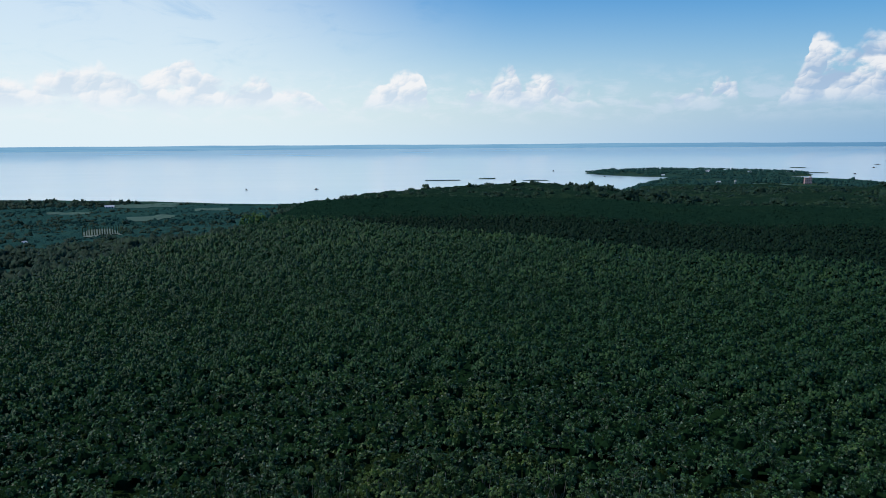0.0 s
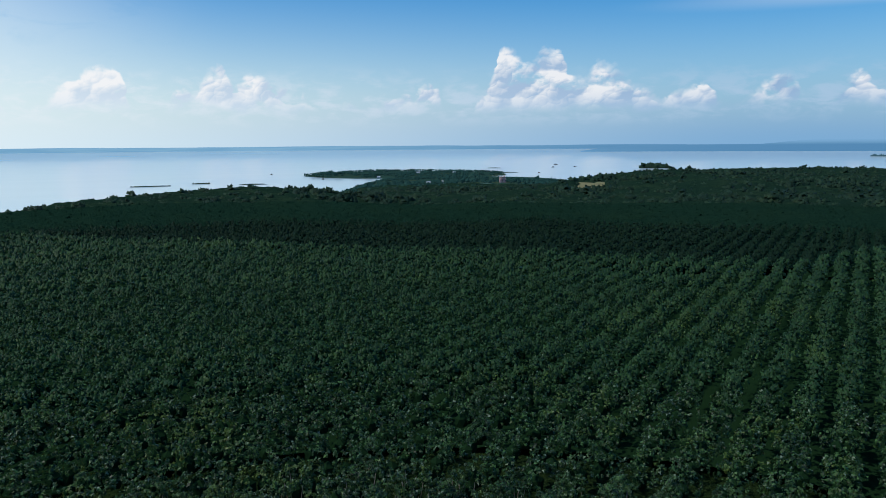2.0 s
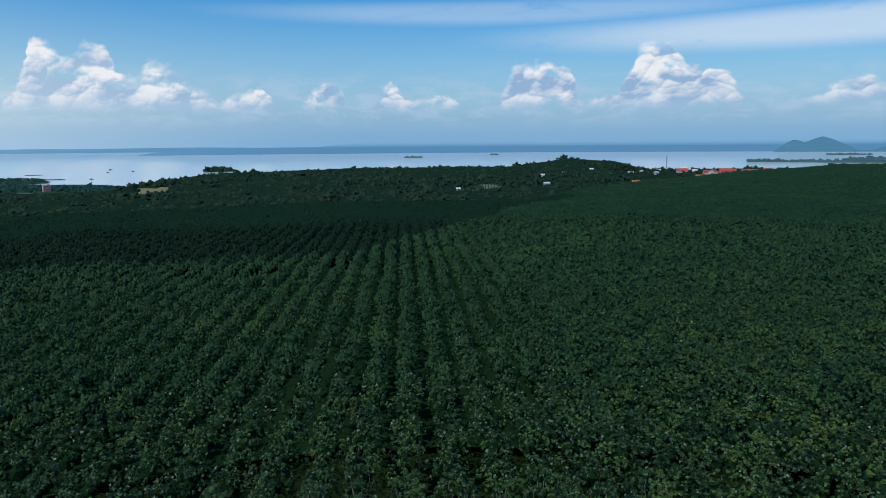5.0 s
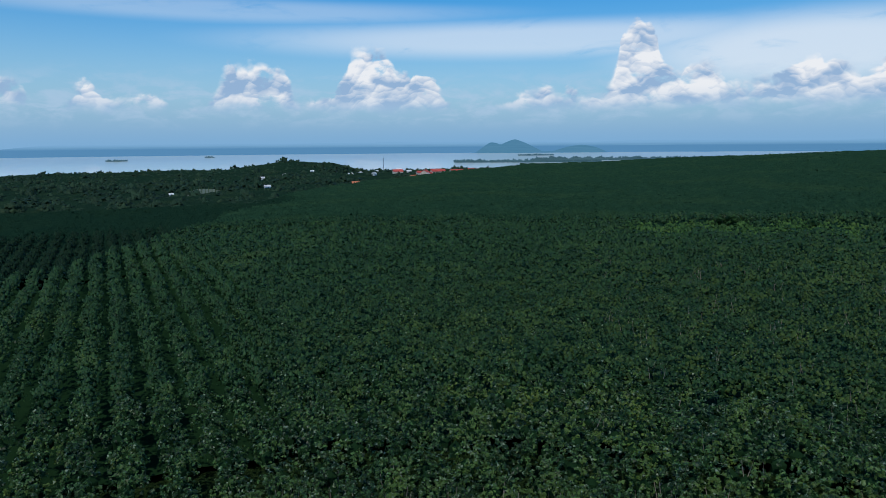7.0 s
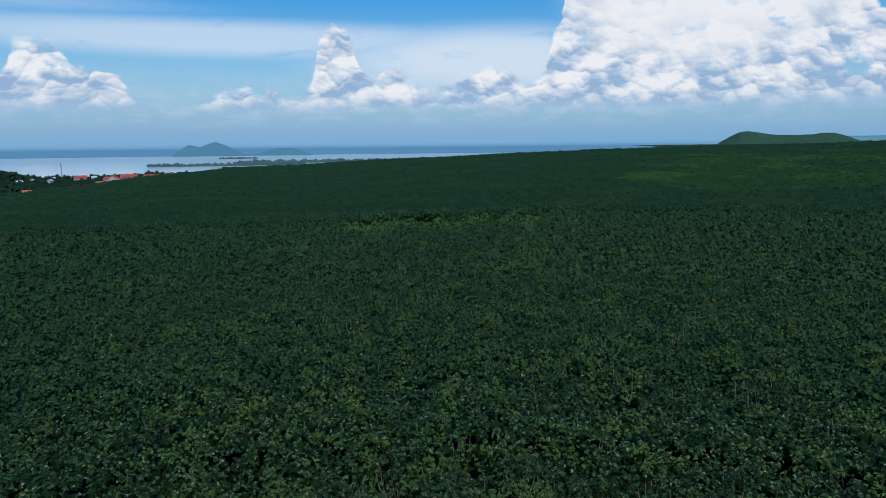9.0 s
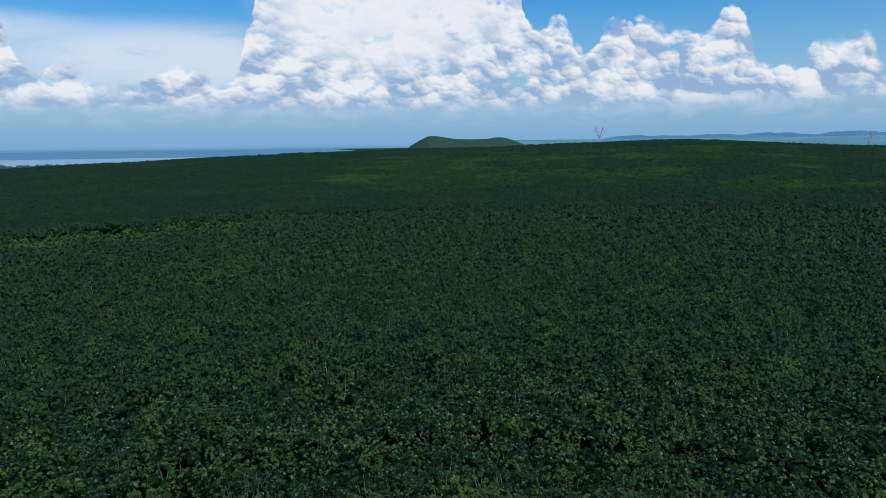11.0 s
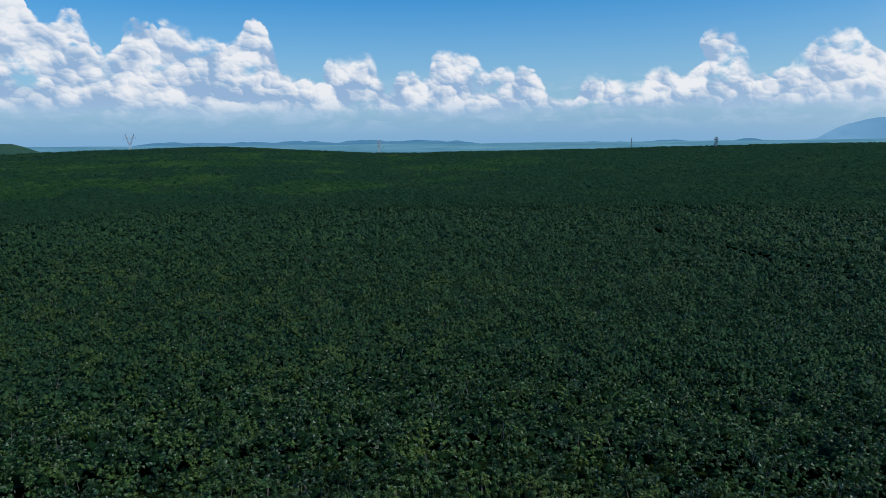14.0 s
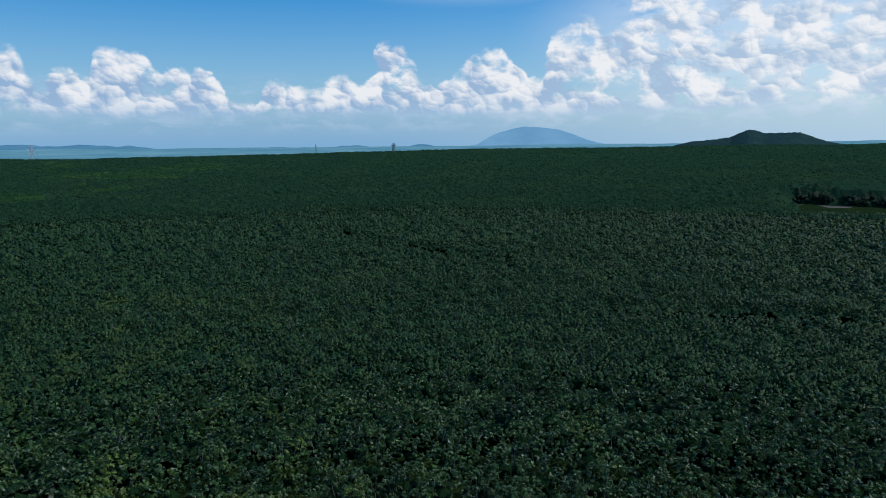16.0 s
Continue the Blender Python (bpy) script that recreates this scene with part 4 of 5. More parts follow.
# ---- woods beyond the plantation ----
def woods(seed, count, a0, a1, r0, r1, density, size=1.0):
    """Places of trees in a sector, thinned by a patchy density: x, y, z, width, height."""
    g = np.random.default_rng(seed)
    a = g.uniform(a0, a1, count)
    r = np.sqrt(g.uniform(r0 * r0, r1 * r1, count))
    z = bare(a, r)
    x, y = r * np.sin(np.radians(a)), r * np.cos(np.radians(a))
    patch = fractal(x / 110, y / 110, 40 + seed)
    ok = (z > 0.6) & ~in_plot(a, r) & ~cleared(x, y, a, r) & (g.random(count) < np.clip((patch - 0.5) * 5 + density, 0, 1))
    if a1 > 200:
        ok &= ~(glade(a, r) & (r < 552))
    if seed == 3:  # the single hill is mostly grass
        ok &= (np.hypot(x - 1500 * math.sin(radians(68.9)), y - 1500 * math.cos(radians(68.9))) > 115) | (g.random(count) < 0.12)
    if seed == 12:  # the dark belt along the plantation's edge
        ok &= r < ease(a, LAND, 1) + 75
    s = g.uniform(1.0, 1.7, count) * size * (0.8 + 0.4 * fractal(x / 60, y / 60, 70)) * (1 + 0.6 * g.random(count) ** 8)
    return np.stack([x, y, z - 13 * s * 0.63, s * 1.15, s], -1)[ok], g


# valley bushes and peninsula trees share the scrub colour with its painted haze
mixed, valley, grove = [], [], []
for seed, count, a0, a1, r0, r1, dens, size in ((1, 4200, -40, -6, 260, 1600, 0.14, 0.55), (13, 7000, -40, -8, 300, 1600, 0.75, 0.42), (11, 1100, -40, -12, 1230, 1600, 0.75, 0.95), (6, 2600, -13, 36, 480, 1250, 1.2, 0.9), (2, 6000, 10, 36, 1350, 2750, 0.40, 0.85),
                                               (3, 7000, 34, 84, 560, 2100, 1.15, 0.95), (4, 3000, 78, 112, 1100, 3000, 0.8, 0.9),
                                               (5, 900, 112, 224, 1000, 2600, 0.9, 0.9), (12, 1500, -29, -9, 330, 640, 1.5, 1.0), (9, 900, 204.5, 216, 1870, 2130, 1.3, 0.7), (10, 520, 123.8, 132.4, 1860, 1980, 0.5, 0.75), (7, 420, 212.8, 221, 552, 660, 1.6, 1.15), (8, 1300, -40, -9, 300, 520, 0.7, 0.85)):
    pl, g = woods(seed, count, a0, a1, r0, r1, dens, size)
    close = np.hypot(pl[:, 0], pl[:, 1]) < 700
    for kinds, m in ((BUSH, close), (CLUMP, ~close)):
        if m.any():
            (valley if seed in (2, 13) else grove if seed == 7 else mixed).append(squeeze(stamp(kinds, pl[m], g).astype(np.float64)))
# the grove takes the dark leaf colour to paint the shadow on it
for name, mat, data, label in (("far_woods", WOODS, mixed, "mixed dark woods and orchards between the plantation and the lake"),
                               ("dark_grove", DARK_LEAF, grove, "closed grove behind a bare sandy strip, its shade put into dark leaves"),
                               ("valley_bushes", SCRUB, valley, "soft bushes over valley and peninsula, haze put into their grey-green")):
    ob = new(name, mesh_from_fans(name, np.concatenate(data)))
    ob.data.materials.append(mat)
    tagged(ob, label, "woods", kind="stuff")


# the closed scrub and canopy between the single trees of the woods
g = np.random.default_rng(44)
# the valley's sheet carries the haze painted into SCRUB
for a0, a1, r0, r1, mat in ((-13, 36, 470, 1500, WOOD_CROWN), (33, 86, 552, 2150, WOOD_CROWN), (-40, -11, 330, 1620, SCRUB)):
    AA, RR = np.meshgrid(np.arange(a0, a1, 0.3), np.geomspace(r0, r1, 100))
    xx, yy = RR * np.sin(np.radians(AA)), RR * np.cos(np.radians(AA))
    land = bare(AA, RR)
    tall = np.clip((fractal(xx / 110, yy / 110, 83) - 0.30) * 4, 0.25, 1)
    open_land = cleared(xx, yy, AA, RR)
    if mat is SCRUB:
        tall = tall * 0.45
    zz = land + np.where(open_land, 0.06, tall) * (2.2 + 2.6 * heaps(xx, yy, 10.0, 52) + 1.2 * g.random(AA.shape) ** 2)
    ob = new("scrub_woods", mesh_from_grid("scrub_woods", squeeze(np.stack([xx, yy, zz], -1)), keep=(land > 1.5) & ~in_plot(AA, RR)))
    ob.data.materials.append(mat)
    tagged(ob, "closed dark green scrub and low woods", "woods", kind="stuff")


# ---- backdrop: far shores, plains and blue ranges ----
def backdrop(name, a0, a1, r, low, profile, mat, label, step=0.15):
    """A long low mass of land with a crest profile(a) in degrees above the eye's level."""
    a = np.arange(a0, a1 + step, step)
    top = np.array([profile(v) for v in a])
    top = low + (top - low) * np.clip(np.minimum(a - a0, a1 - a) / min(5.0, (a1 - a0) / 8), 0.0, 1.0) ** 0.6
    rows = []
    for dr, f in ((0, 0.0), (0, 0.35), (14, 0.75), (40, 1.0), (90, 0.9), (140, -0.2)):
        e = low + (top - low) * f
        z = EYE_Z + (r + dr) * np.tan(np.radians(e))
        rows.append(np.stack([(r + dr) * np.sin(np.radians(a)), (r + dr) * np.cos(np.radians(a)), z], -1))
    ob = new(name, mesh_from_grid(name, np.stack(rows)))
    ob.data.materials.append(mat)
    return tagged(ob, label, "distant land", kind="structure")


def ridge(seed, mean, swing, scale=6.0):
    return lambda v: mean + swing * (float(fractal(np.array([v / scale]), np.array([0.5]), seed)[0]) - 0.5) * 2


# haze is put into the colour: each mass glows in its own air-blue
FAR_BLUE = distance_material("far_hazy_land", (0.16, 0.35, 0.54), (0.21, 0.41, 0.59), 1.0, (0.080, 0.225, 0.41), (80.0, 97.0, 0.5))
RANGE_BLUE = distance_material("hazy_range", (0.055, 0.185, 0.34), (0.080, 0.225, 0.375), 1.0)
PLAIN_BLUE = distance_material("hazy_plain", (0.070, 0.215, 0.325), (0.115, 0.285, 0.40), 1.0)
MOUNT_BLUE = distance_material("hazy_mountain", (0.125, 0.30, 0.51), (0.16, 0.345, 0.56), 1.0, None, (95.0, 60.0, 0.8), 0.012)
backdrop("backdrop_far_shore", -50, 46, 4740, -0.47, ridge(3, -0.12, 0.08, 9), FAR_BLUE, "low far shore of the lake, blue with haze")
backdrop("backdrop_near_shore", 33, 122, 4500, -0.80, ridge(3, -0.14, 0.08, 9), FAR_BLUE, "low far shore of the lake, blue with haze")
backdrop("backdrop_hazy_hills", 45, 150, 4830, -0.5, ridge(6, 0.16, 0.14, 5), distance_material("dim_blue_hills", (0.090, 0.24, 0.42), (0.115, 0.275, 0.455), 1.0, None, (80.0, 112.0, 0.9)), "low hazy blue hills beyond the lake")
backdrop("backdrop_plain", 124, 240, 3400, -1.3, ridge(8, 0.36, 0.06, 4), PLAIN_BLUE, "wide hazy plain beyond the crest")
backdrop("backdrop_range", 136, 190, 4840, -0.2, lambda v: ridge(14, 0.58, 0.34, 3.2)(v) - 0.24 * min(1.0, max(0.0, (v - 160) / 10)), RANGE_BLUE, "low range of hills far off, painted in haze blue")
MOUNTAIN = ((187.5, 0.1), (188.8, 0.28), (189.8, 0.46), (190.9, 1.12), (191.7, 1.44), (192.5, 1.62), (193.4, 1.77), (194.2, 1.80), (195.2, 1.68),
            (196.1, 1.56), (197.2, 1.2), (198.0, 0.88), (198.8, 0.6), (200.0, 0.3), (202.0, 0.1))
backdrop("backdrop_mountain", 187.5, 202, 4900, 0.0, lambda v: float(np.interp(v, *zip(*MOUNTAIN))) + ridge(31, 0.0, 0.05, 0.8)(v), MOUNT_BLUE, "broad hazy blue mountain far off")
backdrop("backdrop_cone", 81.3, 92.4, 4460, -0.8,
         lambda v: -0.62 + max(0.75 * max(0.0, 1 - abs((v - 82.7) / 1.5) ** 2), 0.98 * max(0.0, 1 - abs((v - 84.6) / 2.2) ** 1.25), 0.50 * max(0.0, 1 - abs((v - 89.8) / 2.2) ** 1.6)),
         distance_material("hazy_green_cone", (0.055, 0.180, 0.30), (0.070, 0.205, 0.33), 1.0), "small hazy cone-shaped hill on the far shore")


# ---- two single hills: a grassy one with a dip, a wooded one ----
# distance haze is painted into this green as a blue cast
HILL_WOODS = canopy_material("hazed_hill_woods", (0.016, 0.045, 0.048), (0.030, 0.070, 0.068), (0.04, 0.08, 0.065), 0.4)
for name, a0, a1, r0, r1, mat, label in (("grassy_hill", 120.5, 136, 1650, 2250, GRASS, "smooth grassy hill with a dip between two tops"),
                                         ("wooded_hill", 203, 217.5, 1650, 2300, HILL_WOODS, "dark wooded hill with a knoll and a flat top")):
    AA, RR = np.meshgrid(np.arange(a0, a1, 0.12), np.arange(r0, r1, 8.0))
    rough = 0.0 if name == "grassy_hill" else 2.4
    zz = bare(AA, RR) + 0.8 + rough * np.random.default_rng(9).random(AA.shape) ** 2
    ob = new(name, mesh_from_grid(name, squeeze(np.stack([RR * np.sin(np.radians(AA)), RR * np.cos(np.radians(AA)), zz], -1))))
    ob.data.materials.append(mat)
    tagged(ob, label, "hill", kind="structure")


# ---- fields ----
def soil(name, low, high, scale):
    mat, k = material(name)
    geo = k.tree.nodes.new("ShaderNodeNewGeometry")
    n = k.noise(geo.outputs["Position"], scale, 5.0, 0.65)
    bump = k.add("ShaderNodeBump", 0, {"Strength": 0.5, "Distance": 0.5, "Height": n})
    finish(k, k.add("ShaderNodeBsdfPrincipled", 0, {"Base Color": k.mix(n, (*low, 1), (*high, 1)), "Roughness": 0.95, "Normal": bump}))
    return mat


SOILS = {"pale": (soil("pale_meadow", (0.024, 0.072, 0.042), (0.050, 0.108, 0.052), 0.06), "pale green meadow near the lake shore"),
         "gold": (soil("ripe_field", (0.16, 0.15, 0.045), (0.27, 0.23, 0.08), 0.08), "yellowish ripe field among dark woods"),
         "earth": (soil("tilled_earth", (0.075, 0.105, 0.065), (0.13, 0.16, 0.10), 0.1), "pale tilled plot with rows of planted poles")}


def field(name, a0, a1, r0, r1, mat, label, wobble=0.30):
    """A patch of land that lies on the ground, with an uneven border."""
    u, v = np.meshgrid(np.linspace(0, 1, 26), np.linspace(0, 1, 12))
    a = a0 + (a1 - a0) * (u + wobble * (lattice_noise(v * 4, v * 0 + a0, 3) - 0.5))
    r = r0 + (r1 - r0) * (v + 2.5 * wobble * (lattice_noise(u * 5, u * 0 + r0, 4) - 0.5))
    pts = np.stack([r * np.sin(np.radians(a)), r * np.cos(np.radians(a)), bare(a, r) + 0.9], -1)
    ob = new(name, mesh_from_grid(name, squeeze(pts)))
    ob.data.materials.append(mat)
    return tagged(ob, label, "field", kind="structure")


for key, group in FIELDS.items():
    for spot in group:
        field("field", *spot, *SOILS[key])
field("bare_strip", 213.4, 217.2, 540, 549, soil("sandy_earth", (0.055, 0.052, 0.042), (0.12, 0.108, 0.088), 0.2), "bare sandy strip before a dark grove")

POLE = soil("vine_leaves", (0.02, 0.045, 0.015), (0.05, 0.09, 0.03), 0.8)


def vine_pole_mesh():
    bm = bmesh.new()
    g = random.Random(5)
    tube(bm, (0, 0, -0.2), (0, 0, 2.6), 0.4, 0.25, 7)
    for v in bm.verts:
        v.co += Vector((g.uniform(-0.15, 0.15), g.uniform(-0.15, 0.15), g.uniform(-0.2, 0.2)))
    me = bpy.data.meshes.new("vine_pole")
    bm.to_mesh(me)
    bm.free()
    me.materials.append(POLE)
    return me


pole_mesh = vine_pole_mesh()
for a0, a1, r0, r1, na, nr in ((-27.2, -24.8, 672, 755, 15, 4), (59.0, 61.0, 840, 900, 9, 5)):
    for i in range(na):
        for j in range(nr):
            ob = new("vine_pole", pole_mesh)
            ob.location = land_point(a0 + (a1 - a0) * i / (na - 1), r0 + (r1 - r0) * j / (nr - 1), 1.1)
            tagged(ob, "pole overgrown with a dark green pepper vine", "vine pole", "poles of the pepper plots")


# ---- houses ----
def paint(name, rgb, rough=0.8):
    mat, k = material(name)
    geo = k.tree.nodes.new("ShaderNodeNewGeometry")
    n = k.noise(geo.outputs["Position"], 0.6, 5.0, 0.65)
    worn = tuple(v * 0.62 for v in rgb)
    finish(k, k.add("ShaderNodeBsdfPrincipled", 0, {"Base Color": k.mix(k.smooth(n, 0.35, 0.75), (*rgb, 1), (*worn, 1)), "Roughness": rough}))
    return mat


PAINTS = {"white": paint("white_wash", (0.66, 0.68, 0.68)), "cream": paint("cream_wash", (0.72, 0.66, 0.54)), "pink": paint("pink_wash", (0.72, 0.42, 0.38)),
          "red": paint("red_tiles", (0.55, 0.085, 0.06)), "orange": paint("orange_tiles", (0.62, 0.20, 0.09)), "grey": paint("grey_sheet_metal", (0.50, 0.52, 0.54), 0.5),
          "dark": paint("dark_glass", (0.03, 0.04, 0.05), 0.2), "steel": paint("galvanised_steel", (0.50, 0.54, 0.58), 0.5), "iron": paint("dark_iron", (0.11, 0.13, 0.15), 0.6), "wood": paint("weathered_wood", (0.16, 0.12, 0.09))}


def house(a, r, w, d, h, turn, wall, roof):
    """A gabled house: walls, roof with eaves, door, windows."""
    fit = 0.62 if wall == roof == "white" else 0.75
    w, d, h = w * fit, d * fit, h * (fit + 0.15)
    top = new("house")
    top.matrix_world = Matrix.Translation(land_point(a, r)) @ pose(0, 0, 0, 0, 0, -a + turn)
    part("wall", box(bmesh.new(), -w / 2, w / 2, -d / 2, d / 2, -2, h), PAINTS[wall], top)
    rise, over = d * 0.36, 0.7
    bm = bmesh.new()
    for sgn in (-1, 1):
        x0, x1 = -w / 2 - over, w / 2 + over
        y1, z1 = sgn * (d / 2 + over), h - over * rise / (d / 2)
        lo = [bm.verts.new(c) for c in ((x0, y1, z1), (x1, y1, z1), (x1, 0, h + rise), (x0, 0, h + rise))]
        hi = [bm.verts.new(v.co + Vector((0, 0, 0.25))) for v in lo]
        bm.faces.new(lo)
        bm.faces.new(hi)
        for i in range(4):
            bm.faces.new((lo[i], lo[(i + 1) % 4], hi[(i + 1) % 4], hi[i]))
    bmesh.ops.recalc_face_normals(bm, faces=bm.faces)
    part("roof", bm, PAINTS[roof], top)
    for sx in (-1, 1):
        bm = bmesh.new()
        x = sx * (w / 2 - 0.05)
        v = [bm.verts.new(c) for c in ((x, -d / 2, h), (x, d / 2, h), (x, 0, h + rise))]
        u = [bm.verts.new(q.co + Vector((-sx * 0.2, 0, 0))) for q in v]
        bm.faces.new(v)
        bm.faces.new(u)
        for i in range(3):
            bm.faces.new((v[i], v[(i + 1) % 3], u[(i + 1) % 3], u[i]))
        part("gable", bm, PAINTS[wall], top)
    part("door", box(bmesh.new(), -0.6, 0.6, -d / 2 - 0.06, -d / 2 + 0.02, 0, 2.1), PAINTS["wood"], top)
    floors = 2 if h > 5.5 else 1
    n = max(1, int(w / 4))
    for f in range(floors):
        for i in range(n):
            x = -w / 2 + (i + 0.5) * w / n
            if abs(x) < 1.4 and f == 0:
                continue
            z = 1.1 + f * 3.2
            part("window", box(bmesh.new(), x - 0.7, x + 0.7, -d / 2 - 0.05, -d / 2 + 0.02, z, z + 1.3), PAINTS["dark"], top)
    words = {"white": "whitewashed", "cream": "cream-coloured"}[wall]
    roofs = {"white": "pale sheet roof", "grey": "grey sheet roof", "red": "red tiled roof", "orange": "orange tiled roof"}[roof]
    return tagged(top, "small %s house with a %s among dark trees" % (words, roofs), "house", "houses by the lake")


for spec in HOUSES + HOUSES_MID + HOUSES_FAR:
    house(*spec)


def block_of_flats():
    top = new("apartment_block")
    top.matrix_world = Matrix.Translation(land_point(27.3, 1705)) @ pose(0, 0, 0, 0, 0, -27.3 + 12)
    part("wall", box(bmesh.new(), -7, 7, -5, 5, -2, 13.5), PAINTS["pink"], top)
    part("roof", box(bmesh.new(), -7.4, 7.4, -5.4, 5.4, 13.5, 14.1), PAINTS["cream"], top, "pale flat roof slab")
    part("stair_tower", box(bmesh.new(), 2, 6, -2, 3, 14.1, 16.6), PAINTS["pink"], top)
    for f in range(4):
        part("ledge", box(bmesh.new(), -7.2, 7.2, -5.5, -5.0, 3.3 * f + 2.9, 3.3 * f + 3.15), PAINTS["cream"], top)
        for i in range(4):
            x = -5.2 + i * 3.5
            part("window", box(bmesh.new(), x - 0.8, x + 0.8, -5.06, -4.98, 3.3 * f + 0.9, 3.3 * f + 2.5), PAINTS["dark"], top)
    tagged(top, "pinkish four-storey apartment block near the lake shore", "apartment block")


block_of_flats()


def water_tower():
    top = new("water_tower")
    top.matrix_world = Matrix.Translation(land_point(22.46, 1582)) @ pose(0, 0, 0, 0, 0, -22)
    for sx in (-1, 1):
        for sy in (-1, 1):
            part("leg", tube(bmesh.new(), (sx * 1.6, sy * 1.6, -1), (sx * 1.3, sy * 1.3, 6), 0.25, 0.2), PAINTS["white"], top)
    part("tank", tube(bmesh.new(), (0, 0, 6), (0, 0, 10), 2.3, 2.3, 16), PAINTS["cream"], top)
    part("lid", tube(bmesh.new(), (0, 0, 10), (0, 0, 10.7), 2.4, 0.4, 16), PAINTS["grey"], top)
    tagged(top, "pale water tower on four legs among fields", "water tower")


water_tower()


# ---- pylons and masts ----
def lattice(bm, p, q, w0, w1, bays, bar=0.16):
    """A square lattice mast from p to q."""
    p, q = Vector(p), Vector(q)
    rings = []
    for i in range(bays + 1):
        c, w = p.lerp(q, i / bays), w0 + (w1 - w0) * i / bays
        rings.append([c + Vector((sx * w / 2, sy * w / 2, 0)) for sx, sy in ((-1, -1), (1, -1), (1, 1), (-1, 1))])
    for i in range(bays):
        for j in range(4):
            tube(bm, rings[i][j], rings[i + 1][j], bar, bar, 4)
            tube(bm, rings[i][j], rings[i + 1][(j + 1) % 4], bar * 0.6, bar * 0.6, 3)
            tube(bm, rings[i + 1][j], rings[i + 1][(j + 1) % 4], bar * 0.6, bar * 0.6, 3)
    return bm


def pylon(a, r, top_z, forked):
    """A power pylon: lattice body, two raised horns or straight arms, insulators."""
    foot = land_point(a, r)
    h = top_z - foot.z
    top = new("power_pylon")
    top.matrix_world = Matrix.Translation(foot) @ pose(0, 0, 0, 0, 0, -a + 12)
    if forked:
        part("body", lattice(bmesh.new(), (0, 0, 0), (0, 0, h * 0.55), 6.5, 2.4, 7), PAINTS["steel"], top)
        for s in (-1, 1):
            part("horn", lattice(bmesh.new(), (s * 0.6, 0, h * 0.55), (s * 6.0, 0, h), 1.6, 0.9, 6, 0.18), PAINTS["steel"], top)
        part("cross_arm", lattice(bmesh.new(), (-8.5, 0, h * 0.86), (8.5, 0, h * 0.86 + 0.01), 0.9, 0.9, 10, 0.14), PAINTS["steel"], top)
    else:
        part("body", lattice(bmesh.new(), (0, 0, 0), (0, 0, h), 5.0, 1.6, 12), PAINTS["steel"], top)
        for i, z in enumerate((0.70, 0.83, 0.95)):
            bm = bmesh.new()
            for s in (-1, 1):
                tube(bm, (0, 0, h * z + 0.8), (s * (6.2 - i), 0, h * z), 0.2, 0.12, 4)
                tube(bm, (0, 0, h * z - 0.6), (s * (6.2 - i), 0, h * z), 0.2, 0.12, 4)
            part("cross_arm", bm, PAINTS["steel"], top)
    for x in ((-8, 0, 8) if forked else (-6, 6)):
        z = h * (0.86 if forked else 0.70)
        part("insulator", tube(bmesh.new(), (x, 0, z - 2.6), (x, 0, z), 0.16, 0.16, 6), PAINTS["dark"], top)
    return tagged(top, "grey lattice power pylon standing on the wooded crest", "pylon", "pylons of the power line")


pylon(138.45, 1180, 126.0, True)
pylon(157.0, 1000, 111.5, False)


def mast(a, r, top_z, platform):
    foot = land_point(a, r)
    h = top_z - foot.z
    top = new("radio_mast")
    top.matrix_world = Matrix.Translation(foot) @ pose(0, 0, 0, 0, 0, -a + 30)
    part("tower", lattice(bmesh.new(), (0, 0, 0), (0, 0, h * 0.92), 3.2 if platform else 1.2, 2.0 if platform else 0.7, 14, 0.2 if platform else 0.1), PAINTS["iron"], top)
    part("spike", tube(bmesh.new(), (0, 0, h * 0.92), (0, 0, h), 0.2, 0.08), PAINTS["iron"], top)
    if platform:
        part("platform", tube(bmesh.new(), (0, 0, h * 0.80), (0, 0, h * 0.82), 3.0, 3.0, 12), PAINTS["iron"], top)
        for i in range(6):
            c = Vector((math.cos(i * 1.047) * 2.7, math.sin(i * 1.047) * 2.7, 0))
            part("antenna", tube(bmesh.new(), c + Vector((0, 0, h * 0.80)), c + Vector((0, 0, h * 0.90)), 0.28, 0.28, 6), PAINTS["grey"], top)
    return tagged(top, "dark lattice radio mast rising behind the trees" if platform else "thin dark mast rising behind the trees", "mast")


mast(176.9, 1150, 113.5, False)
mast(183.05, 960, 112.3, True)
mast(74.05, 1330, 78.0, False)


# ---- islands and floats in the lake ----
# far islands and their groves glow in a painted haze tone
HAZY_WOOD = distance_material("hazy_shore_glow", (0.028, 0.075, 0.095), (0.050, 0.110, 0.135), 1.0)


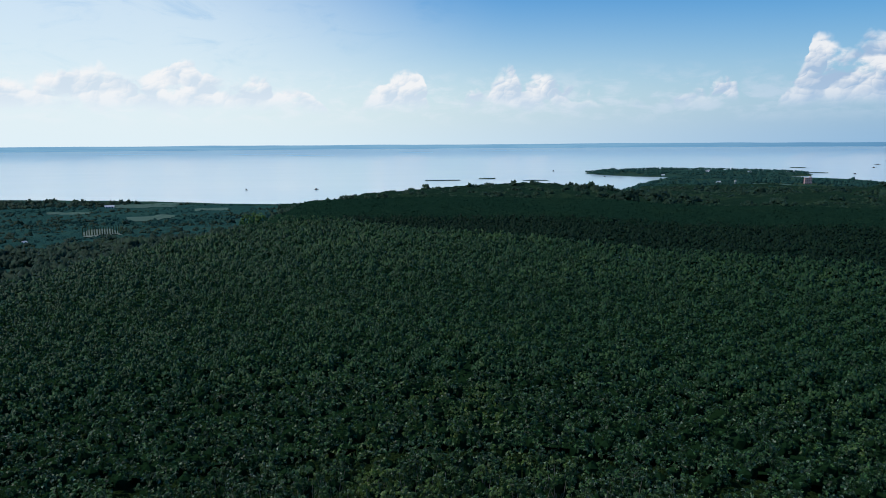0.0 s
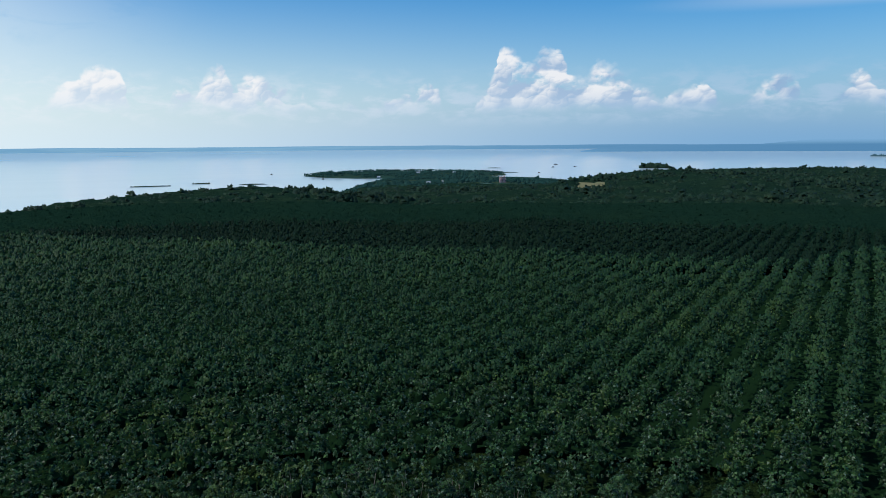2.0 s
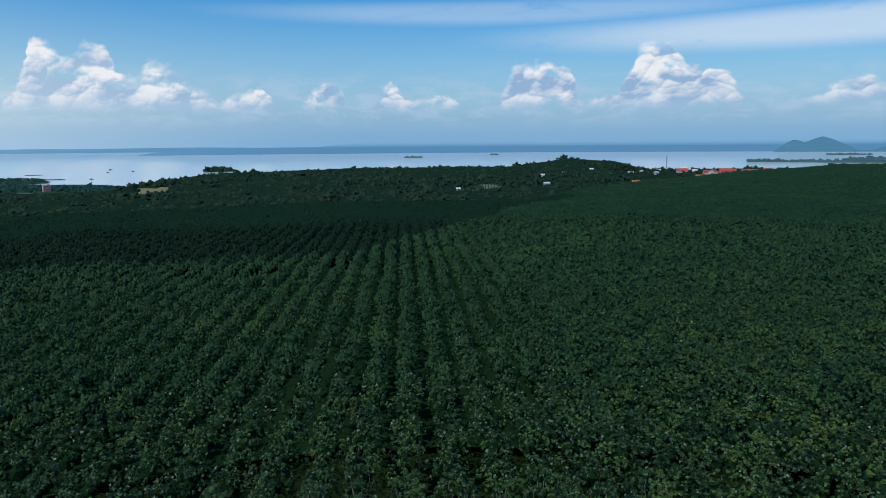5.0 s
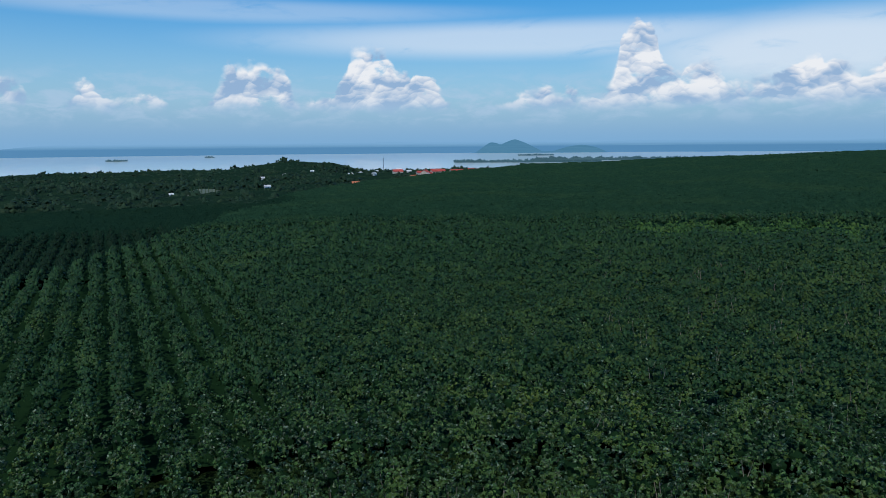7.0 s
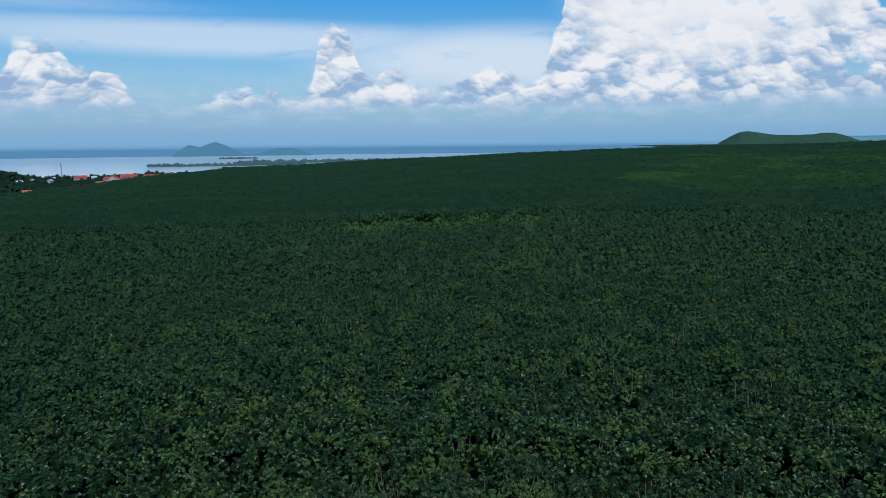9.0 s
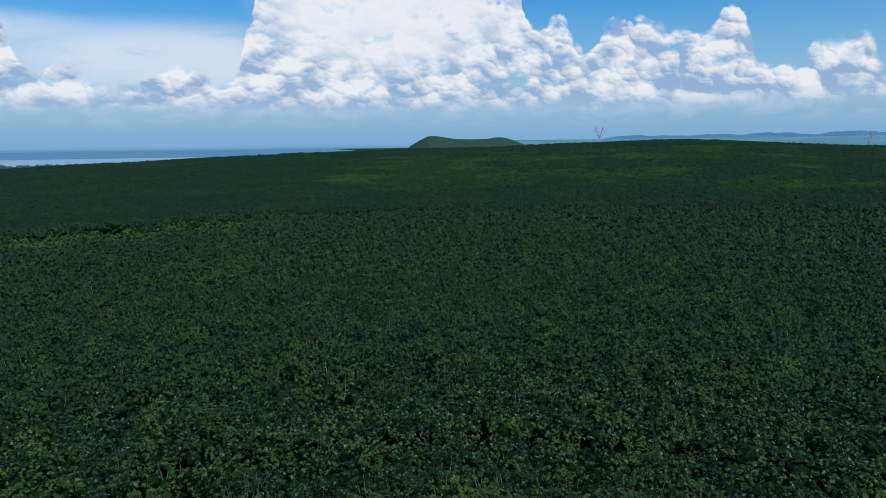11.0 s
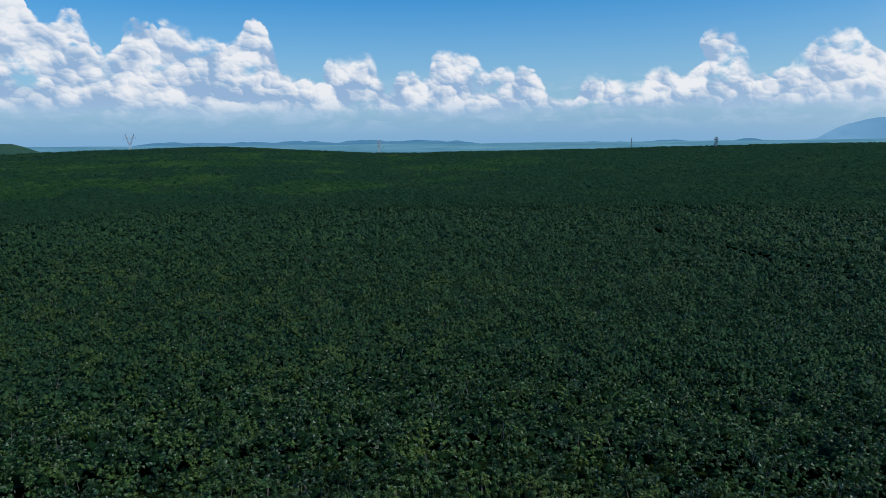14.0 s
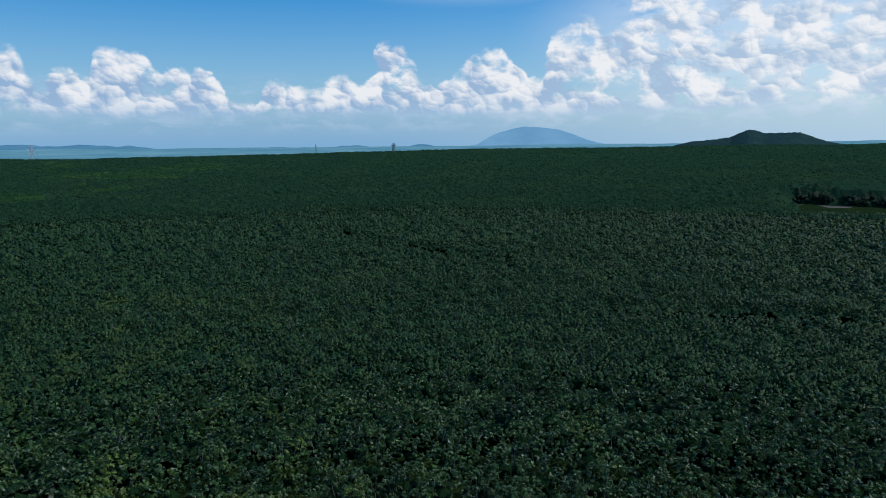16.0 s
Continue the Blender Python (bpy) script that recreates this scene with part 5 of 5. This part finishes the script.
def island(a0, a1, r, depth, tree_h, count, mat, label, name="island", rise=4.0):
    """A low island with a grove: a flat mound and trees of uneven height."""
    g = np.random.default_rng(int(a0 * 10 + r))
    top = new(name)
    u, v = np.meshgrid(np.linspace(-1, 1, 40), np.linspace(-1, 1, 9))
    mid, half = (a0 + a1) / 2, (a1 - a0) / 2
    width = np.sqrt(np.clip(1 - u * u, 0.0, 1)) * (0.6 + 0.6 * lattice_noise(u * 4 + 9, u * 0 + r, 6))
    a, rr = mid + half * u, r + depth * v * width
    z = -2 + rise * np.clip(1 - v * v, 0, 1) * np.clip(1 - u ** 8, 0, 1)
    pts = squeeze(np.stack([rr * np.sin(np.radians(a)), rr * np.cos(np.radians(a)), z], -1))
    land = new("land", mesh_from_grid("land", pts))
    land.data.materials.append(mat)
    land.parent = top
    uu, vv = g.uniform(-0.97, 0.97, count), g.uniform(-0.7, 0.7, count)
    aa, r2 = mid + half * uu, r + depth * vv * np.sqrt(1 - uu * uu)
    s = (0.45 + 0.75 * g.random(count) ** 3) * tree_h / 10
    pl = np.stack([r2 * np.sin(np.radians(aa)), r2 * np.cos(np.radians(aa)), 0.6 - 13 * s * 1.5 * 0.73, s * 1.8, s * 1.5], -1)
    grove = new("grove", mesh_from_fans("grove", squeeze(stamp(CLUMP, pl, g).astype(np.float64))))
    grove.data.materials.append(mat)
    grove.parent = top
    tagged(grove, kind="stuff")
    return tagged(top, label, "island")


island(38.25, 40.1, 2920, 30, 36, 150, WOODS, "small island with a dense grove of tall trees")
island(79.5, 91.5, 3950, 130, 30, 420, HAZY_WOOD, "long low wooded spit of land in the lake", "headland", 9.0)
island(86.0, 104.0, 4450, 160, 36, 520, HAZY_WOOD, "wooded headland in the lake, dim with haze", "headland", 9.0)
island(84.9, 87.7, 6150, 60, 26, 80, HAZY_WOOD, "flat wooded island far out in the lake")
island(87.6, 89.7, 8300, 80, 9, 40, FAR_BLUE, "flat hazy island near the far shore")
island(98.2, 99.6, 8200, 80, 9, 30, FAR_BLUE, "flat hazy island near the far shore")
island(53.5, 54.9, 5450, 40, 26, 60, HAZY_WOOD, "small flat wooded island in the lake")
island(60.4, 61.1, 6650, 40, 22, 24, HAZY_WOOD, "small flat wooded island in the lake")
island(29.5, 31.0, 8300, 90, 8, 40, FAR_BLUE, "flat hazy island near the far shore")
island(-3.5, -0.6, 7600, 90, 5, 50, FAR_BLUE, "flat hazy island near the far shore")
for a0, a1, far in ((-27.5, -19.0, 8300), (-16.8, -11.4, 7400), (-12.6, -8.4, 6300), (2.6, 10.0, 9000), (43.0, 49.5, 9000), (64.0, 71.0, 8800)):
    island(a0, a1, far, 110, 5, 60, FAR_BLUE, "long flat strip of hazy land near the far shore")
island(26.3, 28.6, 2480, 16, 4, 30, WOODS, "low bank of reeds in the lake")
island(26.0, 27.2, 2930, 12, 4, 16, WOODS, "low bank of reeds in the lake")
island(-1.5, 1.6, 1900, 9, 4, 26, WOODS, "low bank of reeds in the lake")
island(3.0, 4.3, 1975, 9, 6, 16, WOODS, "low bank of reeds in the lake")
island(6.4, 8.6, 1885, 8, 3, 22, WOODS, "low bank of reeds in the lake")


def raft(a, r, w, d):
    """A fish raft: a deck on floats with a low hut."""
    top = new("fish_raft")
    p = squeeze(np.array([[r * math.sin(radians(a)), r * math.cos(radians(a)), 0.0]]))[0]
    top.matrix_world = Matrix.Translation(p) @ pose(0, 0, 0, 0, 0, -a + 8)
    part("deck", box(bmesh.new(), -w / 2, w / 2, -d / 2, d / 2, 0.3, 0.6), PAINTS["wood"], top)
    for i in range(4):
        y = -d / 2 + (i + 0.5) * d / 4
        part("float", tube(bmesh.new(), (-w / 2, y, 0.1), (w / 2, y, 0.1), 0.35, 0.35, 8), PAINTS["dark"], top)
    part("hut", box(bmesh.new(), -w / 4, w / 8, -d / 4, d / 4, 0.6, 3.0), PAINTS["wood"], top)
    part("hut_roof", box(bmesh.new(), -w / 4 - 0.5, w / 8 + 0.5, -d / 4 - 0.5, d / 4 + 0.5, 3.0, 3.25), PAINTS["grey"], top)
    return tagged(top, "dark wooden fish raft with a hut floating on the lake", "raft", "rafts on the lake")


for spec in ((-10.1, 1584, 9, 6), (-15.5, 1616, 7, 5), (31.5, 3390, 20, 8), (31.3, 3010, 14, 7), (30.2, 2440, 12, 7), (33.0, 3100, 14, 7), (12.9, 2090, 10, 7), (8.9, 2500, 9, 6)):
    raft(*spec)
